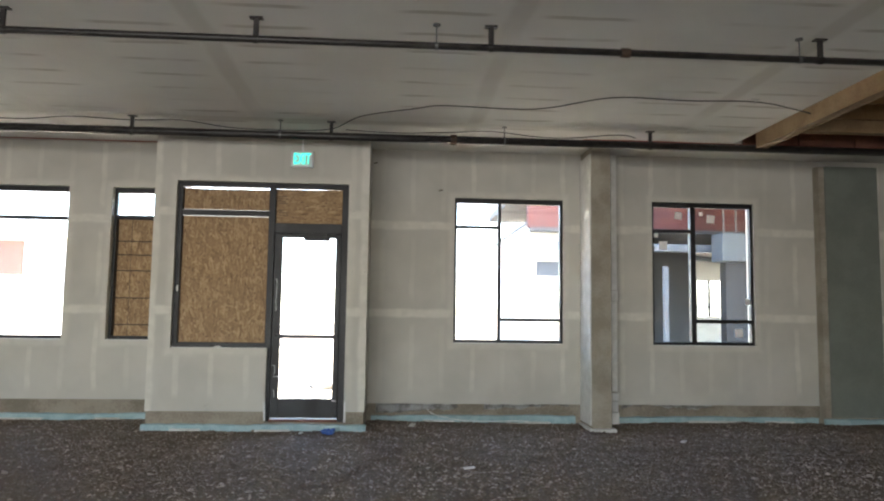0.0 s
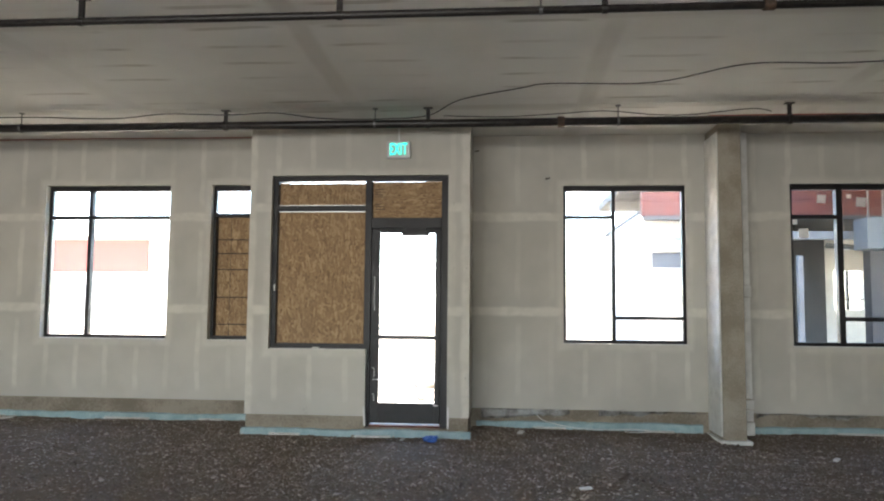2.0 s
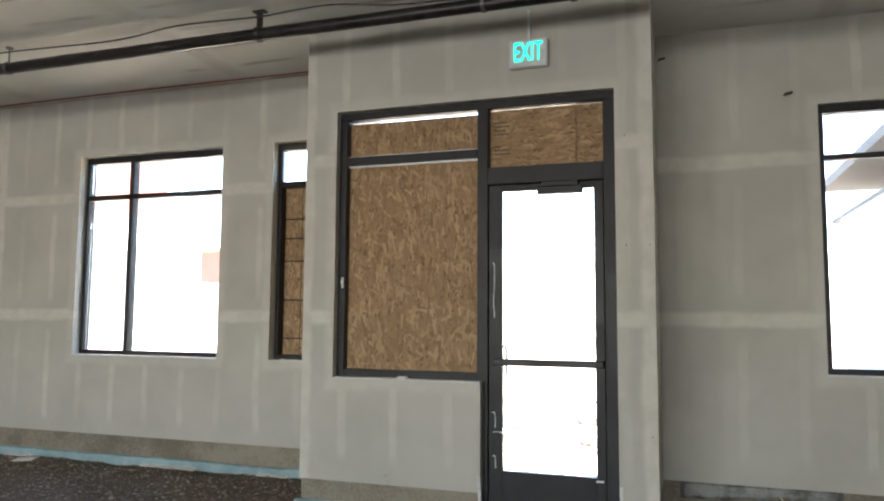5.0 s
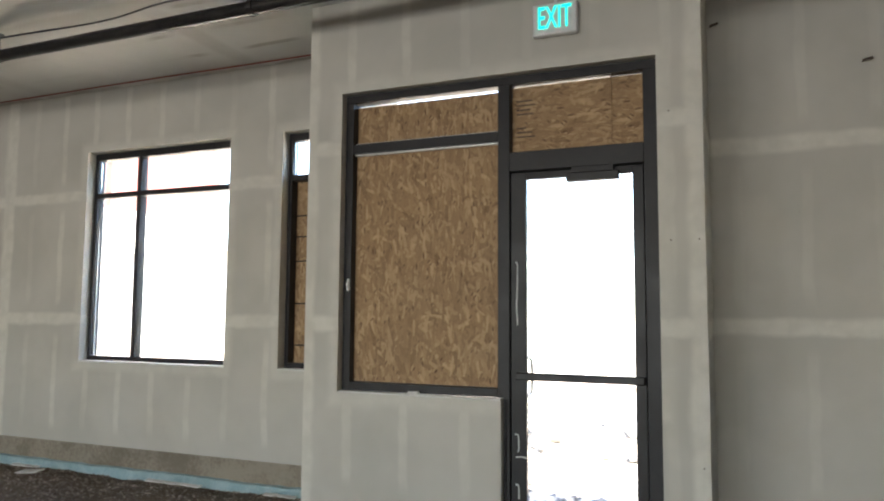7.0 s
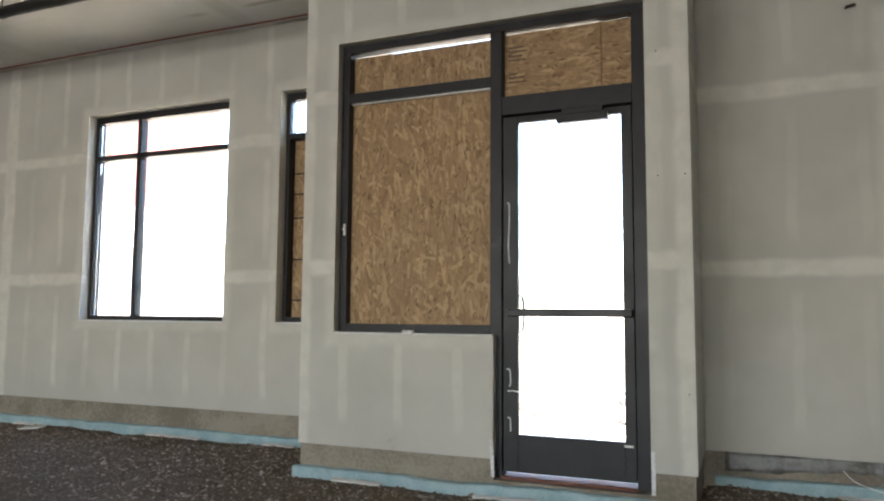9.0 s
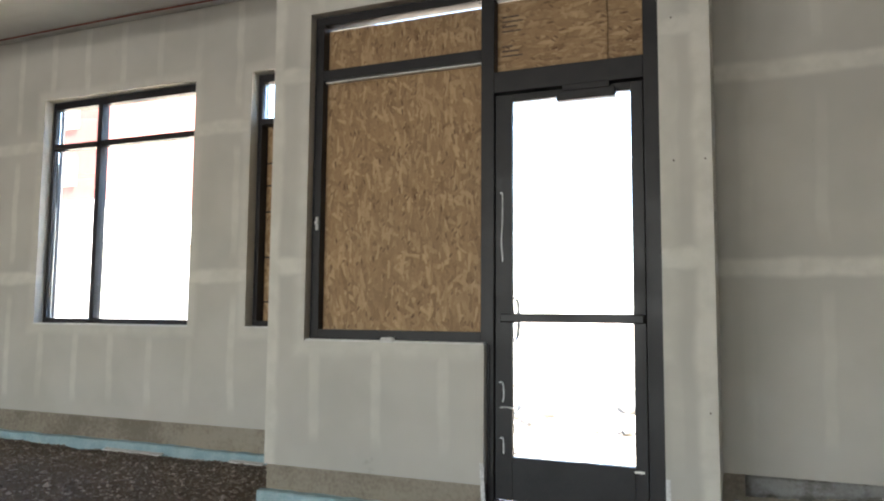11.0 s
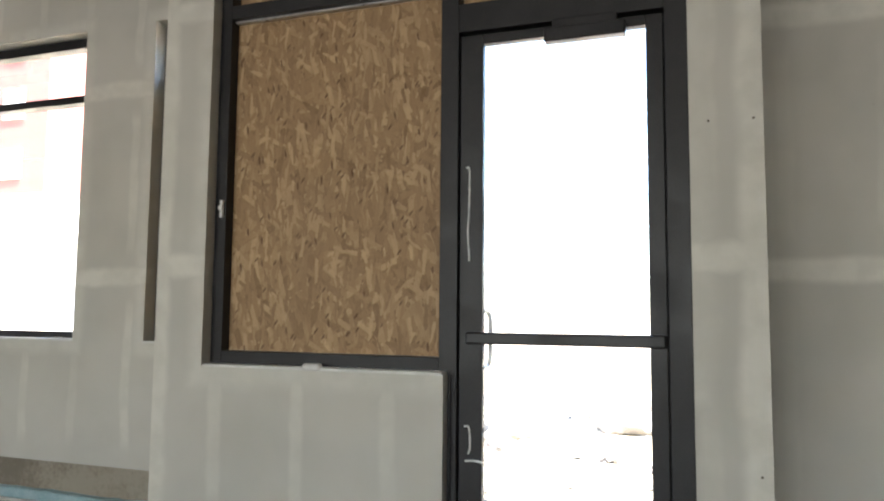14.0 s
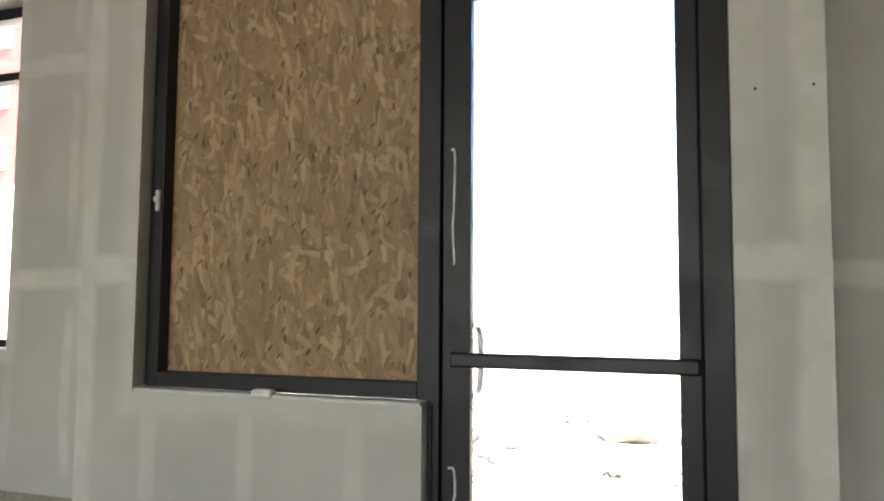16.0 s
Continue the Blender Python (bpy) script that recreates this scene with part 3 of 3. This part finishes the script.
# Strips added behind the door edges to block daylight through the thin gaps.
for x0, x1, z0, z1 in ((-0.378, -0.3625, 0.13, 2.35), (-1.1675, -1.152, 0.13, 2.35), (-1.15, -0.38, 2.325, 2.3495)):
    bpart("gap_stop", (x0, x1, FY0 + 0.063, FY1, z0, z1), BRONZE, sf)
for nm, x0, x1, z0, z1 in (("glazing_bead", -2.275, -1.245, 2.612, 2.622), ("glazing_bead", -2.275, -1.245, 2.538, 2.548)):
    bpart(nm, (x0, x1, FY0 + 0.03, FY1 - 0.02, z0, z1), ZINC, sf, "bright metal glazing bead")
bpart("sill", (-2.322, -1.207, YB - 0.008, FY0 - 0.001, 0.9555, 0.967), WHITE, sf, "rough white drywall sill", 0.003)
bpart("threshold", (-1.168, -0.362, FY0 - 0.01, FY1, 0.0955, 0.116), REDWOOD, sf, "red-brown threshold bar under the door", 0.003)
bpart("stop", (-1.20, -1.19, FY0 - 0.012, FY0 - 0.001, 0.10, 0.955), BRONZE, sf)
for x0, x1, z0, z1, lab in ((-2.2745, -1.2455, 1.0215, 2.538, "large strand board sheet boarding up the storefront"), (-2.2745, -1.2455, 2.6, 2.882, "narrow strand board strip in the transom"), (-1.1675, -0.551, 2.462, 2.893, "strand board sheet over the door"), (-0.56, -0.3625, 2.462, 2.897, "small strand board offcut over the door")):
    bm = bmesh.new()
    w, h = (x1 - x0) / 2, (z1 - z0) / 2
    across = "over the door" in lab
    box(bm, *((-h, h, -0.006, 0.006, -w, w) if across else (-w, w, -0.006, 0.006, -h, h)), 0.001)
    o = tagged(finish("strand_board", bm, OSB), lab, "board", "storefront boarding")
    oy = FY0 + (0.062 if z0 < 2 else 0.084 if x1 - x0 < 0.3 else 0.07)
    o.matrix_world = pose((x0 + x1) / 2, oy, (z0 + z1) / 2, 0, 90 if across else 0, 0)
    if "over the door" in lab and x1 - x0 > 0.3:
        for i, (bx, bw) in enumerate(((-1.14, 0.10), (-1.14, 0.12), (-1.14, 0.09), (-1.14, 0.11), (-1.14, 0.06), (-1.14, 0.10), (-1.14, 0.12))):
            bz = 2.80 - 0.028 * i - (0.06 if i > 3 else 0)
            bpart("ink_stamp", (bx, bx + bw, oy - 0.0075, oy - 0.0062, bz, bz + 0.009), STAMP, o, "faded printed ink line")

door = thing("door_1", (-0.765, FY0 + 0.04, 0.13), "closed dark bronze glazed door", "", "", "structure")
D0, D1 = FY0 + 0.015, FY0 + 0.06
for nm, x0, x1, z0, z1 in (("stile", -1.163, -1.068, 0.139, 2.337), ("stile", -0.43, -0.367, 0.139, 2.337), ("bottom_rail", -1.068, -0.43, 0.139, 0.363), ("top_rail", -1.068, -0.43, 2.296, 2.337)):
    bpart(nm, (x0, x1, D0, D1, z0, z1), BRONZE, door, "", 0.003)
g = bpart("glass", (-1.07, -0.428, D0 + 0.02, D0 + 0.027, 0.361, 2.298), GLASS, door)
g.visible_shadow = False
bm = bmesh.new()
box(bm, -1.125, -0.372, D0 - 0.045, D0 - 0.012, 1.078, 1.126, 0.008)
for x in (-1.10, -0.40):
    box(bm, x - 0.03, x + 0.03, D0 - 0.012, D0, 1.082, 1.122, 0.003)
part("push_bar", bm, BRONZE, door)
bm = bmesh.new()
box(bm, -0.81, -0.50, D0 - 0.05, D0 + 0.004, 2.258, 2.312, 0.006)
box(bm, -0.78, -0.53, D0 - 0.04, D0, 2.312, 2.348, 0.004)
part("closer", bm, BRONZE, door, "dark door closer body")
tube("pull_handle", ((-1.076, D1 - 0.004, 0.98), (-1.07, D1 + 0.045, 0.985), (-1.062, D1 + 0.055, 1.02), (-1.06, D1 + 0.055, 1.10), (-1.062, D1 + 0.055, 1.17), (-1.07, D1 + 0.045, 1.205), (-1.076, D1 - 0.004, 1.21)), 0.011, ZINC, door, "brushed metal pull handle")
bpart("label_plate", (-0.435, -0.385, D0 - 0.0015, D0, 0.335, 0.347), PAPER, door)
for pts in (((-1.135, 1.785), (-1.122, 1.77), (-1.124, 1.60), (-1.128, 1.52), (-1.122, 1.42), (-1.126, 1.41)), ((-1.14, 0.755), (-1.12, 0.75), (-1.115, 0.68), (-1.122, 0.65)), ((-1.135, 0.622), (-1.10, 0.625), (-1.065, 0.62)), ((-1.135, 0.46), (-1.118, 0.455), (-1.115, 0.38))):
    tube("tape_strip", [(x, D0 - 0.003, z) for x, z in pts], 0.004, TAPE, door, "wrinkled strip of clear tape")
bm = bmesh.new()
box(bm, -2.30, -2.283, FY0 - 0.014, FY0 - 0.001, 1.62, 1.70, 0.004)
box(bm, -2.305, -2.285, FY0 - 0.02, FY0 - 0.002, 1.655, 1.675, 0.004)
part("caulk_lump", bm, WHITE, sf, "white lump of caulk")
bm = bmesh.new()
box(bm, -1.82, -1.74, YB - 0.02, YB + 0.02, 0.955, 0.985, 0.01)
part("plaster_lump", bm, WHITE, sf, "white lump of plaster")

# Loose ends of metal corner bead hanging below the board on both sides of the door.
for x, z0, lean in ((-1.215, 0.115, 0.012), (-0.268, 0.10, 0.0)):
    bm = bmesh.new()
    box(bm, x - 0.011, x + 0.011, YB - 0.004, YB - 0.0015, z0, 0.335)
    box(bm, x + 0.008, x + 0.0105, YB - 0.0016, YB + 0.011, z0 + 0.02, 0.33)
    for v in bm.verts:
        v.co.x += lean * max(0.0, 0.25 - v.co.z) / 0.15
    tagged(finish("corner_bead", bm, TAPE), "loose pale corner bead end beside the door", "corner bead", "bead ends beside the door")

# ---- exit sign ----
sign = thing("exit_sign", (-0.88, YB, 3.29), "white exit sign with glowing green letters on the wall", "sign")
bpart("housing", (-0.989, -0.716, 8.685, YB - 0.001, 3.139, 3.337), PLASTIC, sign, "", 0.012)
bpart("conduit", (-0.862, -0.842, 8.72, YB - 0.001, 3.337, 3.56), PLASTIC, sign)
cu = bpy.data.curves.new("letters", 'FONT')
cu.body, cu.size, cu.align_x, cu.align_y, cu.extrude, cu.offset = "EXIT", 0.2, 'CENTER', 'CENTER', 0.002, 0.0
tmp = bpy.data.objects.new("letters", cu)
scene.collection.objects.link(tmp)
me = bpy.data.meshes.new_from_object(tmp.evaluated_get(bpy.context.evaluated_depsgraph_get()))
bpy.data.objects.remove(tmp)
me.materials.clear()
me.materials.append(EXIT_GREEN)
lt = new("letters", me)
wid, hei = me.vertices and max(v.co.x for v in me.vertices) * 2, max(v.co.y for v in me.vertices) * 2
lt.parent = sign
lt.matrix_parent_inverse = sign.matrix_world.inverted()
lt.matrix_world = pose(-0.852, 8.6825, 3.238, 90) @ Matrix.Diagonal((0.205 / wid, 0.15 / hei, 1, 1))
tagged(lt, "glowing green letters")

# ---- sprinkler pipes ----


def pipe_run(y, z, r, x0, x1, clamps, rods, couplings, label):
    p = thing("sprinkler_pipe", (0, y, z), label, "pipe", "sprinkler pipes")
    bm = bmesh.new()
    rod(bm, (x0, y, z), (x1, y, z), r, 16)
    part("pipe", bm, STEEL, p, "", True)
    for x in couplings:
        bm = bmesh.new()
        rod(bm, (x - 0.035, y, z), (x + 0.035, y, z), r * 1.35, 16)
        part("coupling", bm, RUST, p, "rusty grooved coupling")
    for x in clamps:
        bm = bmesh.new()
        box(bm, x - 0.02, x + 0.02, y - 0.012, y + 0.012, z + r * 0.8, TOP - 0.012, 0.003)
        box(bm, x - 0.05, x + 0.05, y - 0.03, y + 0.03, TOP - 0.012, TOP - 0.001, 0.003)
        rod(bm, (x - 0.018, y, z), (x + 0.018, y, z), r * 1.2, 16)
        part("hanger", bm, STEEL, p, "dark steel pipe hanger")
    for x in rods:
        bm = bmesh.new()
        rod(bm, (x, y, z), (x, y, TOP - 0.01), 0.006, 8)
        rod(bm, (x, y, TOP - 0.012), (x, y, TOP - 0.001), 0.03, 12)
        rod(bm, (x - 0.012, y, z), (x + 0.012, y, z), r * 1.15, 16)
        part("rod_hanger", bm, GALV, p, "thin threaded rod hanger with ring")
    return p


pipe_run(8.25, 3.425, 0.045, -11.9, 9.4, (-6.35, -5.55, -2.72, -0.47, 3.3), (-5.1, -1.05, 1.55), (0.95, -6.0), "black steel sprinkler main hung below the ceiling")
pipe_run(5.32, 3.43, 0.027, -11.9, 9.4, (-2.62, -0.78, 1.0, 3.62), (0.58, 3.45, -3.3), (2.05,), "slim black sprinkler pipe hung from the ceiling")

tube("cable", ((-8.0, 8.2, 3.52), (-6.5, 8.2, 3.50), (-5.2, 8.2, 3.54), (-4.0, 8.2, 3.51), (-3.4, 8.2, 3.555), (-2.7, 8.2, 3.535), (-2.15, 8.2, 3.55), (-1.6, 8.2, 3.48), (-0.9, 8.2, 3.47), (-0.45, 8.15, 3.49), (-0.1, 7.8, 3.55), (0.5, 7.5, 3.57), (0.79, 7.4, 3.58), (1.74, 7.35, 3.56),
                (2.45, 6.95, 3.585), (3.2, 6.92, 3.57), (3.89, 6.88, 3.57), (4.36, 6.99, 3.54), (4.565, 7.05, 3.52)), 0.0065, CABLE, None, "thin black cable draped along ceiling and pipe", "cable")
tube("cable", ((-0.3, 8.22, 3.50), (0.3, 8.2, 3.475), (0.9, 8.2, 3.50), (1.4, 8.2, 3.525), (1.9, 8.2, 3.48), (2.3, 8.2, 3.475), (2.9, 8.2, 3.53), (3.1, 8.2, 3.50)), 0.0055, CABLE, None, "thin black cable lying on the pipe", "cable")
hk = thing("cable_hook", (3.89, 6.88, 3.6), "small grey cable hook on the ceiling", "hook")
bm = bmesh.new()
box(bm, 3.85, 3.93, 6.86, 6.90, 3.588, 3.599, 0.003)
rod(bm, (3.89, 6.88, 3.55), (3.89, 6.88, 3.59), 0.012, 10)
part("body", bm, ZINC, hk)
tube("red_tube", ((-9.0, 9.52, 3.592), (-7.0, 9.50, 3.590), (-5.0, 9.49, 3.592), (-3.5, 9.50, 3.591), (-2.62, 9.50, 3.592)), 0.007, REDTUBE, None, "thin red tube clipped along the wall top", "tube")
tube("red_tube", ((-2.1, 8.31, 3.48), (-1.2, 8.32, 3.478), (-0.3, 8.31, 3.475), (0.6, 8.31, 3.472)), 0.009, REDTUBE, None, "thin red tube lying behind the pipe", "tube")
tube("red_tube", ((2.5, 8.31, 3.485), (3.4, 8.32, 3.49), (4.5, 8.31, 3.48)), 0.011, REDTUBE, None, "thin red tube lying behind the pipe", "tube")

# ---- torn membrane over the curb ----


def membrane(x0, x1, y, z0, z1, seed):
    """Crinkled plastic sheet hanging over a curb, its lower edge torn."""
    rnd = random.Random(seed)
    bm, cols, n = bmesh.new(), [], int((x1 - x0) / 0.035)
    low = z0
    for i in range(n + 1):
        x = x0 + (x1 - x0) * i / n
        low = min(max(low + rnd.uniform(-0.018, 0.018), z0), z0 + 0.07)
        cols.append([bm.verts.new((x, y - 0.004 - 0.007 * (noise.noise((x * 14, k * 0.9, seed)) + 0.6) - 0.002 * k, z1 + (low - z1) * k / 5)) for k in range(6)])
    for a, b in zip(cols, cols[1:]):
        for k in range(5):
            bm.faces.new((a[k], b[k], b[k + 1], a[k + 1]))
    bmesh.ops.solidify(bm, geom=bm.faces[:], thickness=0.0015)
    return bm


for a, b, z0, z1, k in ((0.08, 1.15, 0.10, 0.225, 3), (1.5, 2.65, 0.15, 0.222, 4), (3.35, 4.6, 0.16, 0.222, 5)):
    tagged(finish("membrane", membrane(a, b, YW + CB, z0, z1, k), FILM, True), "crinkled grey plastic membrane hanging over the curb", "membrane", "torn membrane along the curb")

# ---- small things on the floor and wall ----
tube("wire", ((0.75, 9.57, 0.16), (0.85, 9.52, 0.09), (1.2, 9.4, 0.035), (1.6, 9.35, 0.03), (1.85, 9.42, 0.03), (2.05, 9.35, 0.03), (1.95, 9.22, 0.03), (1.75, 9.25, 0.03), (1.85, 9.38, 0.035), (2.0, 9.36, 0.035)), 0.0035, PAPER, None, "pale wire looped on the gravel", "wire")
bm = bmesh.new()
bmesh.ops.create_icosphere(bm, subdivisions=4, radius=0.075)
for v in bm.verts:
    v.co *= 1 + 0.9 * noise.noise(v.co * 22) + 0.5 * noise.noise(v.co * 55)
    v.co.z *= 0.35
rag = tagged(finish("blue_rag", bm, BLUE), "crumpled blue plastic scrap on the gravel", "scrap")
rag.location = (-0.42, 8.52, 0.03)
for x, y, s, rz in ((0.55, 9.15, 0.07, 75), (3.55, 8.0, 0.05, 50), (1.0, 6.6, 0.05, 10), (-0.75, 8.55, 0.035, 70), (-5.9, 9.35, 0.12, 5)):
    bm = bmesh.new()
    box(bm, -s, s, -s * 0.45, s * 0.45, -0.006, 0.006, 0.003)
    sc = tagged(finish("scrap", bm, WHITE), "small pale scrap of board on the gravel", "scrap", "scraps on the gravel")
    sc.matrix_world = pose(x, y, gravel_height(x, y) + 0.018, 6, -5, rz)
rnd = random.Random(4)
for x, y, ln in ((-7.6, 9.52, 0.5), (-6.2, 9.53, 0.35), (-4.4, 9.53, 0.6), (-3.3, 9.52, 0.3), (-2.1, 8.66, 0.35), (-1.1, 8.66, 0.4), (0.9, 9.53, 0.4), (2.2, 9.53, 0.35), (4.6, 9.53, 0.7), (5.5, 9.53, 0.4)):
    bm = bmesh.new()
    n = 8
    rows = []
    for i in range(n + 1):
        a, w = -ln / 2 + ln * i / n, 0.016 + rnd.uniform(-0.007, 0.007)
        d = rnd.uniform(-0.006, 0.006)
        rows.append([bm.verts.new(c) for c in ((a, d - w, 0.0), (a, d + w, 0.012), (a, d + w, 0.018), (a, d - w, 0.007))])
    for p, q in zip(rows, rows[1:]):
        for k in range(4):
            bm.faces.new((p[k], p[(k + 1) % 4], q[(k + 1) % 4], q[k]))
    bm.faces.new(rows[0])
    bm.faces.new(rows[-1])
    o = tagged(finish("torn_strip", bm, WHITE), "torn white strip of foam skin on the gravel", "scrap", "torn strips along the curb")
    o.matrix_world = pose(x, y, gravel_height(x, y) + 0.006, 0, 0, rnd.uniform(-4, 4))
for x, z in ((-0.01, 3.40), (0.87, 3.05)):
    nail = thing("pipe_stub", (x, YW, z), "short grey metal stub in the drywall", "stub", "wall stubs")
    bm = bmesh.new()
    rod(bm, (x, YW - 0.03, z), (x + 0.05, YW - 0.035, z + 0.008), 0.008, 8)
    rod(bm, (x, YW - 0.03, z), (x, YW + 0.01, z), 0.006, 8)
    part("stub", bm, RUST, nail)
for x, z in ((-0.215, 1.888), (-0.067, 1.888), (-0.215, 2.62), (-0.07, 0.66)):
    bm = bmesh.new()
    rod(bm, (x, YB - 0.002, z), (x, YB + 0.006, z), 0.0045, 8)
    tagged(finish("screw", bm, RUST), "dark screw head in the drywall", "screw", "screws")

# ---- outside ----
def yard_height(x, y):
    near = min(max((y - 9.9) / 3, 0), 1)
    return -0.05 + near * (0.10 * noise.noise((x * 0.5, y * 0.5, 7)) + 0.05 * noise.noise((x * 1.7, y * 1.7, 3))) * (1 if y < 60 else 0.2)


yx = [-600, -250, -100, -60, -40] + [-25 + 0.4 * i for i in range(126)] + [40, 60, 100, 250, 600]
yy = [9.82 + 0.3 * i for i in range(70)] + [32, 36, 42, 55, 80, 150, 300, 700]
v, f = sheet(yx, yy, yard_height)
me = bpy.data.meshes.new("ground")
me.from_pydata(v, [], f)
me.materials.append(DIRT)
tagged(new("ground", me), "bare sunlit dirt yard", "", "", "structure")
solid("entry_slab", [(BX0 + 0.14, BX1 - 0.14, YB + 0.30, 9.84, -0.3, 0.09)], CURB, "concrete entry slab")
rnd = random.Random(11)
for k in range(26):
    bm = bmesh.new()
    bmesh.ops.create_icosphere(bm, subdivisions=3, radius=1.0)
    for vv in bm.verts:
        vv.co *= 1 + 0.45 * noise.noise(vv.co * 1.3 + Vector((k * 5, 0, 0))) + 0.12 * noise.noise(vv.co * 4 + Vector((0, k * 3, 0)))
    o = tagged(finish("rock", bm, ROCK), "rough grey rock lying in the dirt yard", "rock", "rocks in the yard")
    x, y, s = rnd.uniform(-4.5, 1.5), rnd.uniform(11.5, 17), rnd.choice((0.07, 0.1, 0.14, 0.22))
    if k == 0:
        x, y, s = -0.98, 13.9, 0.24
    if k == 1:
        x, y, s = -2.05, 13.2, 0.24
    o.matrix_world = pose(x, y, yard_height(x, y) + s * 0.2, 0, 0, rnd.uniform(0, 360)) @ Matrix.Diagonal((s * 1.3, s, s * 0.6, 1))
pebbles("rubble", 5000, (-6, 3), (10.2, 17), 0.03, RUBBLE, yard_height, "scattered rubble in the yard", 9)

far = thing("far_building", (-29, 42, 0), "pale building with red upper walls across the yard", "building")
bpart("wall", (-39.6, -14, 42, 52, -0.3, 5.4), PALE_WALL, far)
bpart("upper_wall", (-28.4, -20.6, 41.8, 41.995, 3.3, 5.2), RED_WALL, far, "red wall band")
bpart("tower_foot", (-62, -39.605, 41, 52, -0.3, 8.6), PALE_WALL, far, "pale lower storeys")
tower = bpart("tower", (-62, -39.605, 41, 52, 8.6, 22), RED_WALL, far, "tall red upper wall")
for k in range(5):
    for z in (9.6, 13.6, 17.6):
        bpart("window_surround", (-43.4 - 4.2 * k, -41.6 - 4.2 * k, 40.9, 41.05, z, z + 2.0), PALE_WALL, tower)
bpart("roof", (-39.5, -13.6, 41.4, 52.4, 5.4, 5.7), PALE_WALL, far)
for k in range(6):
    win = bpart("window", (-38 + 4.0 * k, -36.2 + 4.0 * k, 41.94, 42.05, 0.9, 2.5), DARK_GLASS, far)
    bpart("frame", (-38.1 + 4.0 * k, -36.1 + 4.0 * k, 41.92, 42.02, 2.5, 2.62), PALE_WALL, win)

# Covered wing beyond the right-hand window; its inner shade is put into the board colours.
wing = thing("neighbour_wing", (9, 16, 0), "shaded open wing with red fascia beyond the window", "building")
bpart("fascia", (3.25, 22, 15.9, 16.1, 3.38, 4.299), SHADED_RED, wing, "red fascia")
bpart("drip_edge", (3.3, 22, 15.88, 16.1, 3.29, 3.375), SHADED_BOARD, wing)
bpart("soffit", (3.35, 22, 16.101, 22.1, 3.5, 3.6), SHADED_BOARD, wing)
# Slab runs forward to y 11.6 as an added sun block over the wing front.
bpart("roof", (6.4, 22.2, 11.6, 22.4, 4.3, 4.5), SHADED_BOARD, wing)
bpart("roof", (3.2, 6.395, 15.85, 22.4, 4.3, 4.5), SHADED_BOARD, wing)
bpart("beam", (3.4, 22, 15.6, 15.8, 2.86, 3.02), GREY_METAL, wing, "grey horizontal beam")
bpart("post", (6.13, 6.225, 15.3, 15.4, -0.2, 2.5), GREY_METAL, wing, "pale slim post")
bpart("post", (7.95, 8.5, 16.25, 16.55, -0.2, 3.495), SHADED_BOARD, wing, "dark grey column")
bm = bmesh.new()
for b in pierced(9.0, 11.6, 21.8, 22.0, -0.3, 3.495, [(9.65, 10.45, 1.45, 2.55)]):
    box(bm, *b)
part("room_wall", bm, PALE_WALL, wing, "pale end wall with a window")
bpart("back_wall", (3.505, 8.995, 20.8, 21.0, -0.3, 3.495), SHADED_BOARD, wing)
bpart("back_wall", (11.605, 21.795, 21.8, 22.0, -0.3, 3.495), SHADED_BOARD, wing)
bpart("side_wall", (3.35, 3.5, 16.405, 21.0, -0.3, 3.495), PALE_WALL, wing)
front = bpart("front_wall", (3.35, 5.2, 16.2, 16.4, -0.3, 3.495), PALE_WALL, wing, "pale sunlit wall panel")
bpart("ledge", (3.34, 5.2, 16.12, 16.199, 2.66, 2.74), PALE_WALL, front)
bpart("dark_window", (3.5, 5.1, 16.17, 16.199, 2.3, 2.62), GREY_METAL, front)
bpart("dark_window", (4.15, 5.0, 16.17, 16.199, 0.5, 1.0), GREY_METAL, front)
bpart("side_wall", (21.8, 22, 14.9, 22.0, -0.3, 3.5), SHADED_BOARD, wing)
bpart("window_bar", (10.02, 10.08, 21.85, 21.95, 1.45, 2.55), BRONZE, wing)
bpart("window_bar", (9.65, 10.45, 21.85, 21.95, 1.72, 1.76), BRONZE, wing)
tube("duct", ((8.9, 20.5, 3.15), (9.4, 20.4, 3.1), (9.9, 20.4, 3.05), (10.5, 20.5, 3.08), (11.3, 20.6, 3.1)), 0.07, GREY_METAL, wing, "pale sagging flexible duct")
unit = thing("hvac_box", (7.55, 15.2, 2.62), "grey sheet metal box hung under the wing", "duct")
bpart("body", (7.28, 7.85, 14.95, 15.5, 2.62, 3.22), BOX_METAL, unit, "", 0.01)
for x in (7.42, 7.7):
    bpart("strap", (x, x + 0.03, 15.2, 15.23, 3.22, 4.299), GALV, unit)
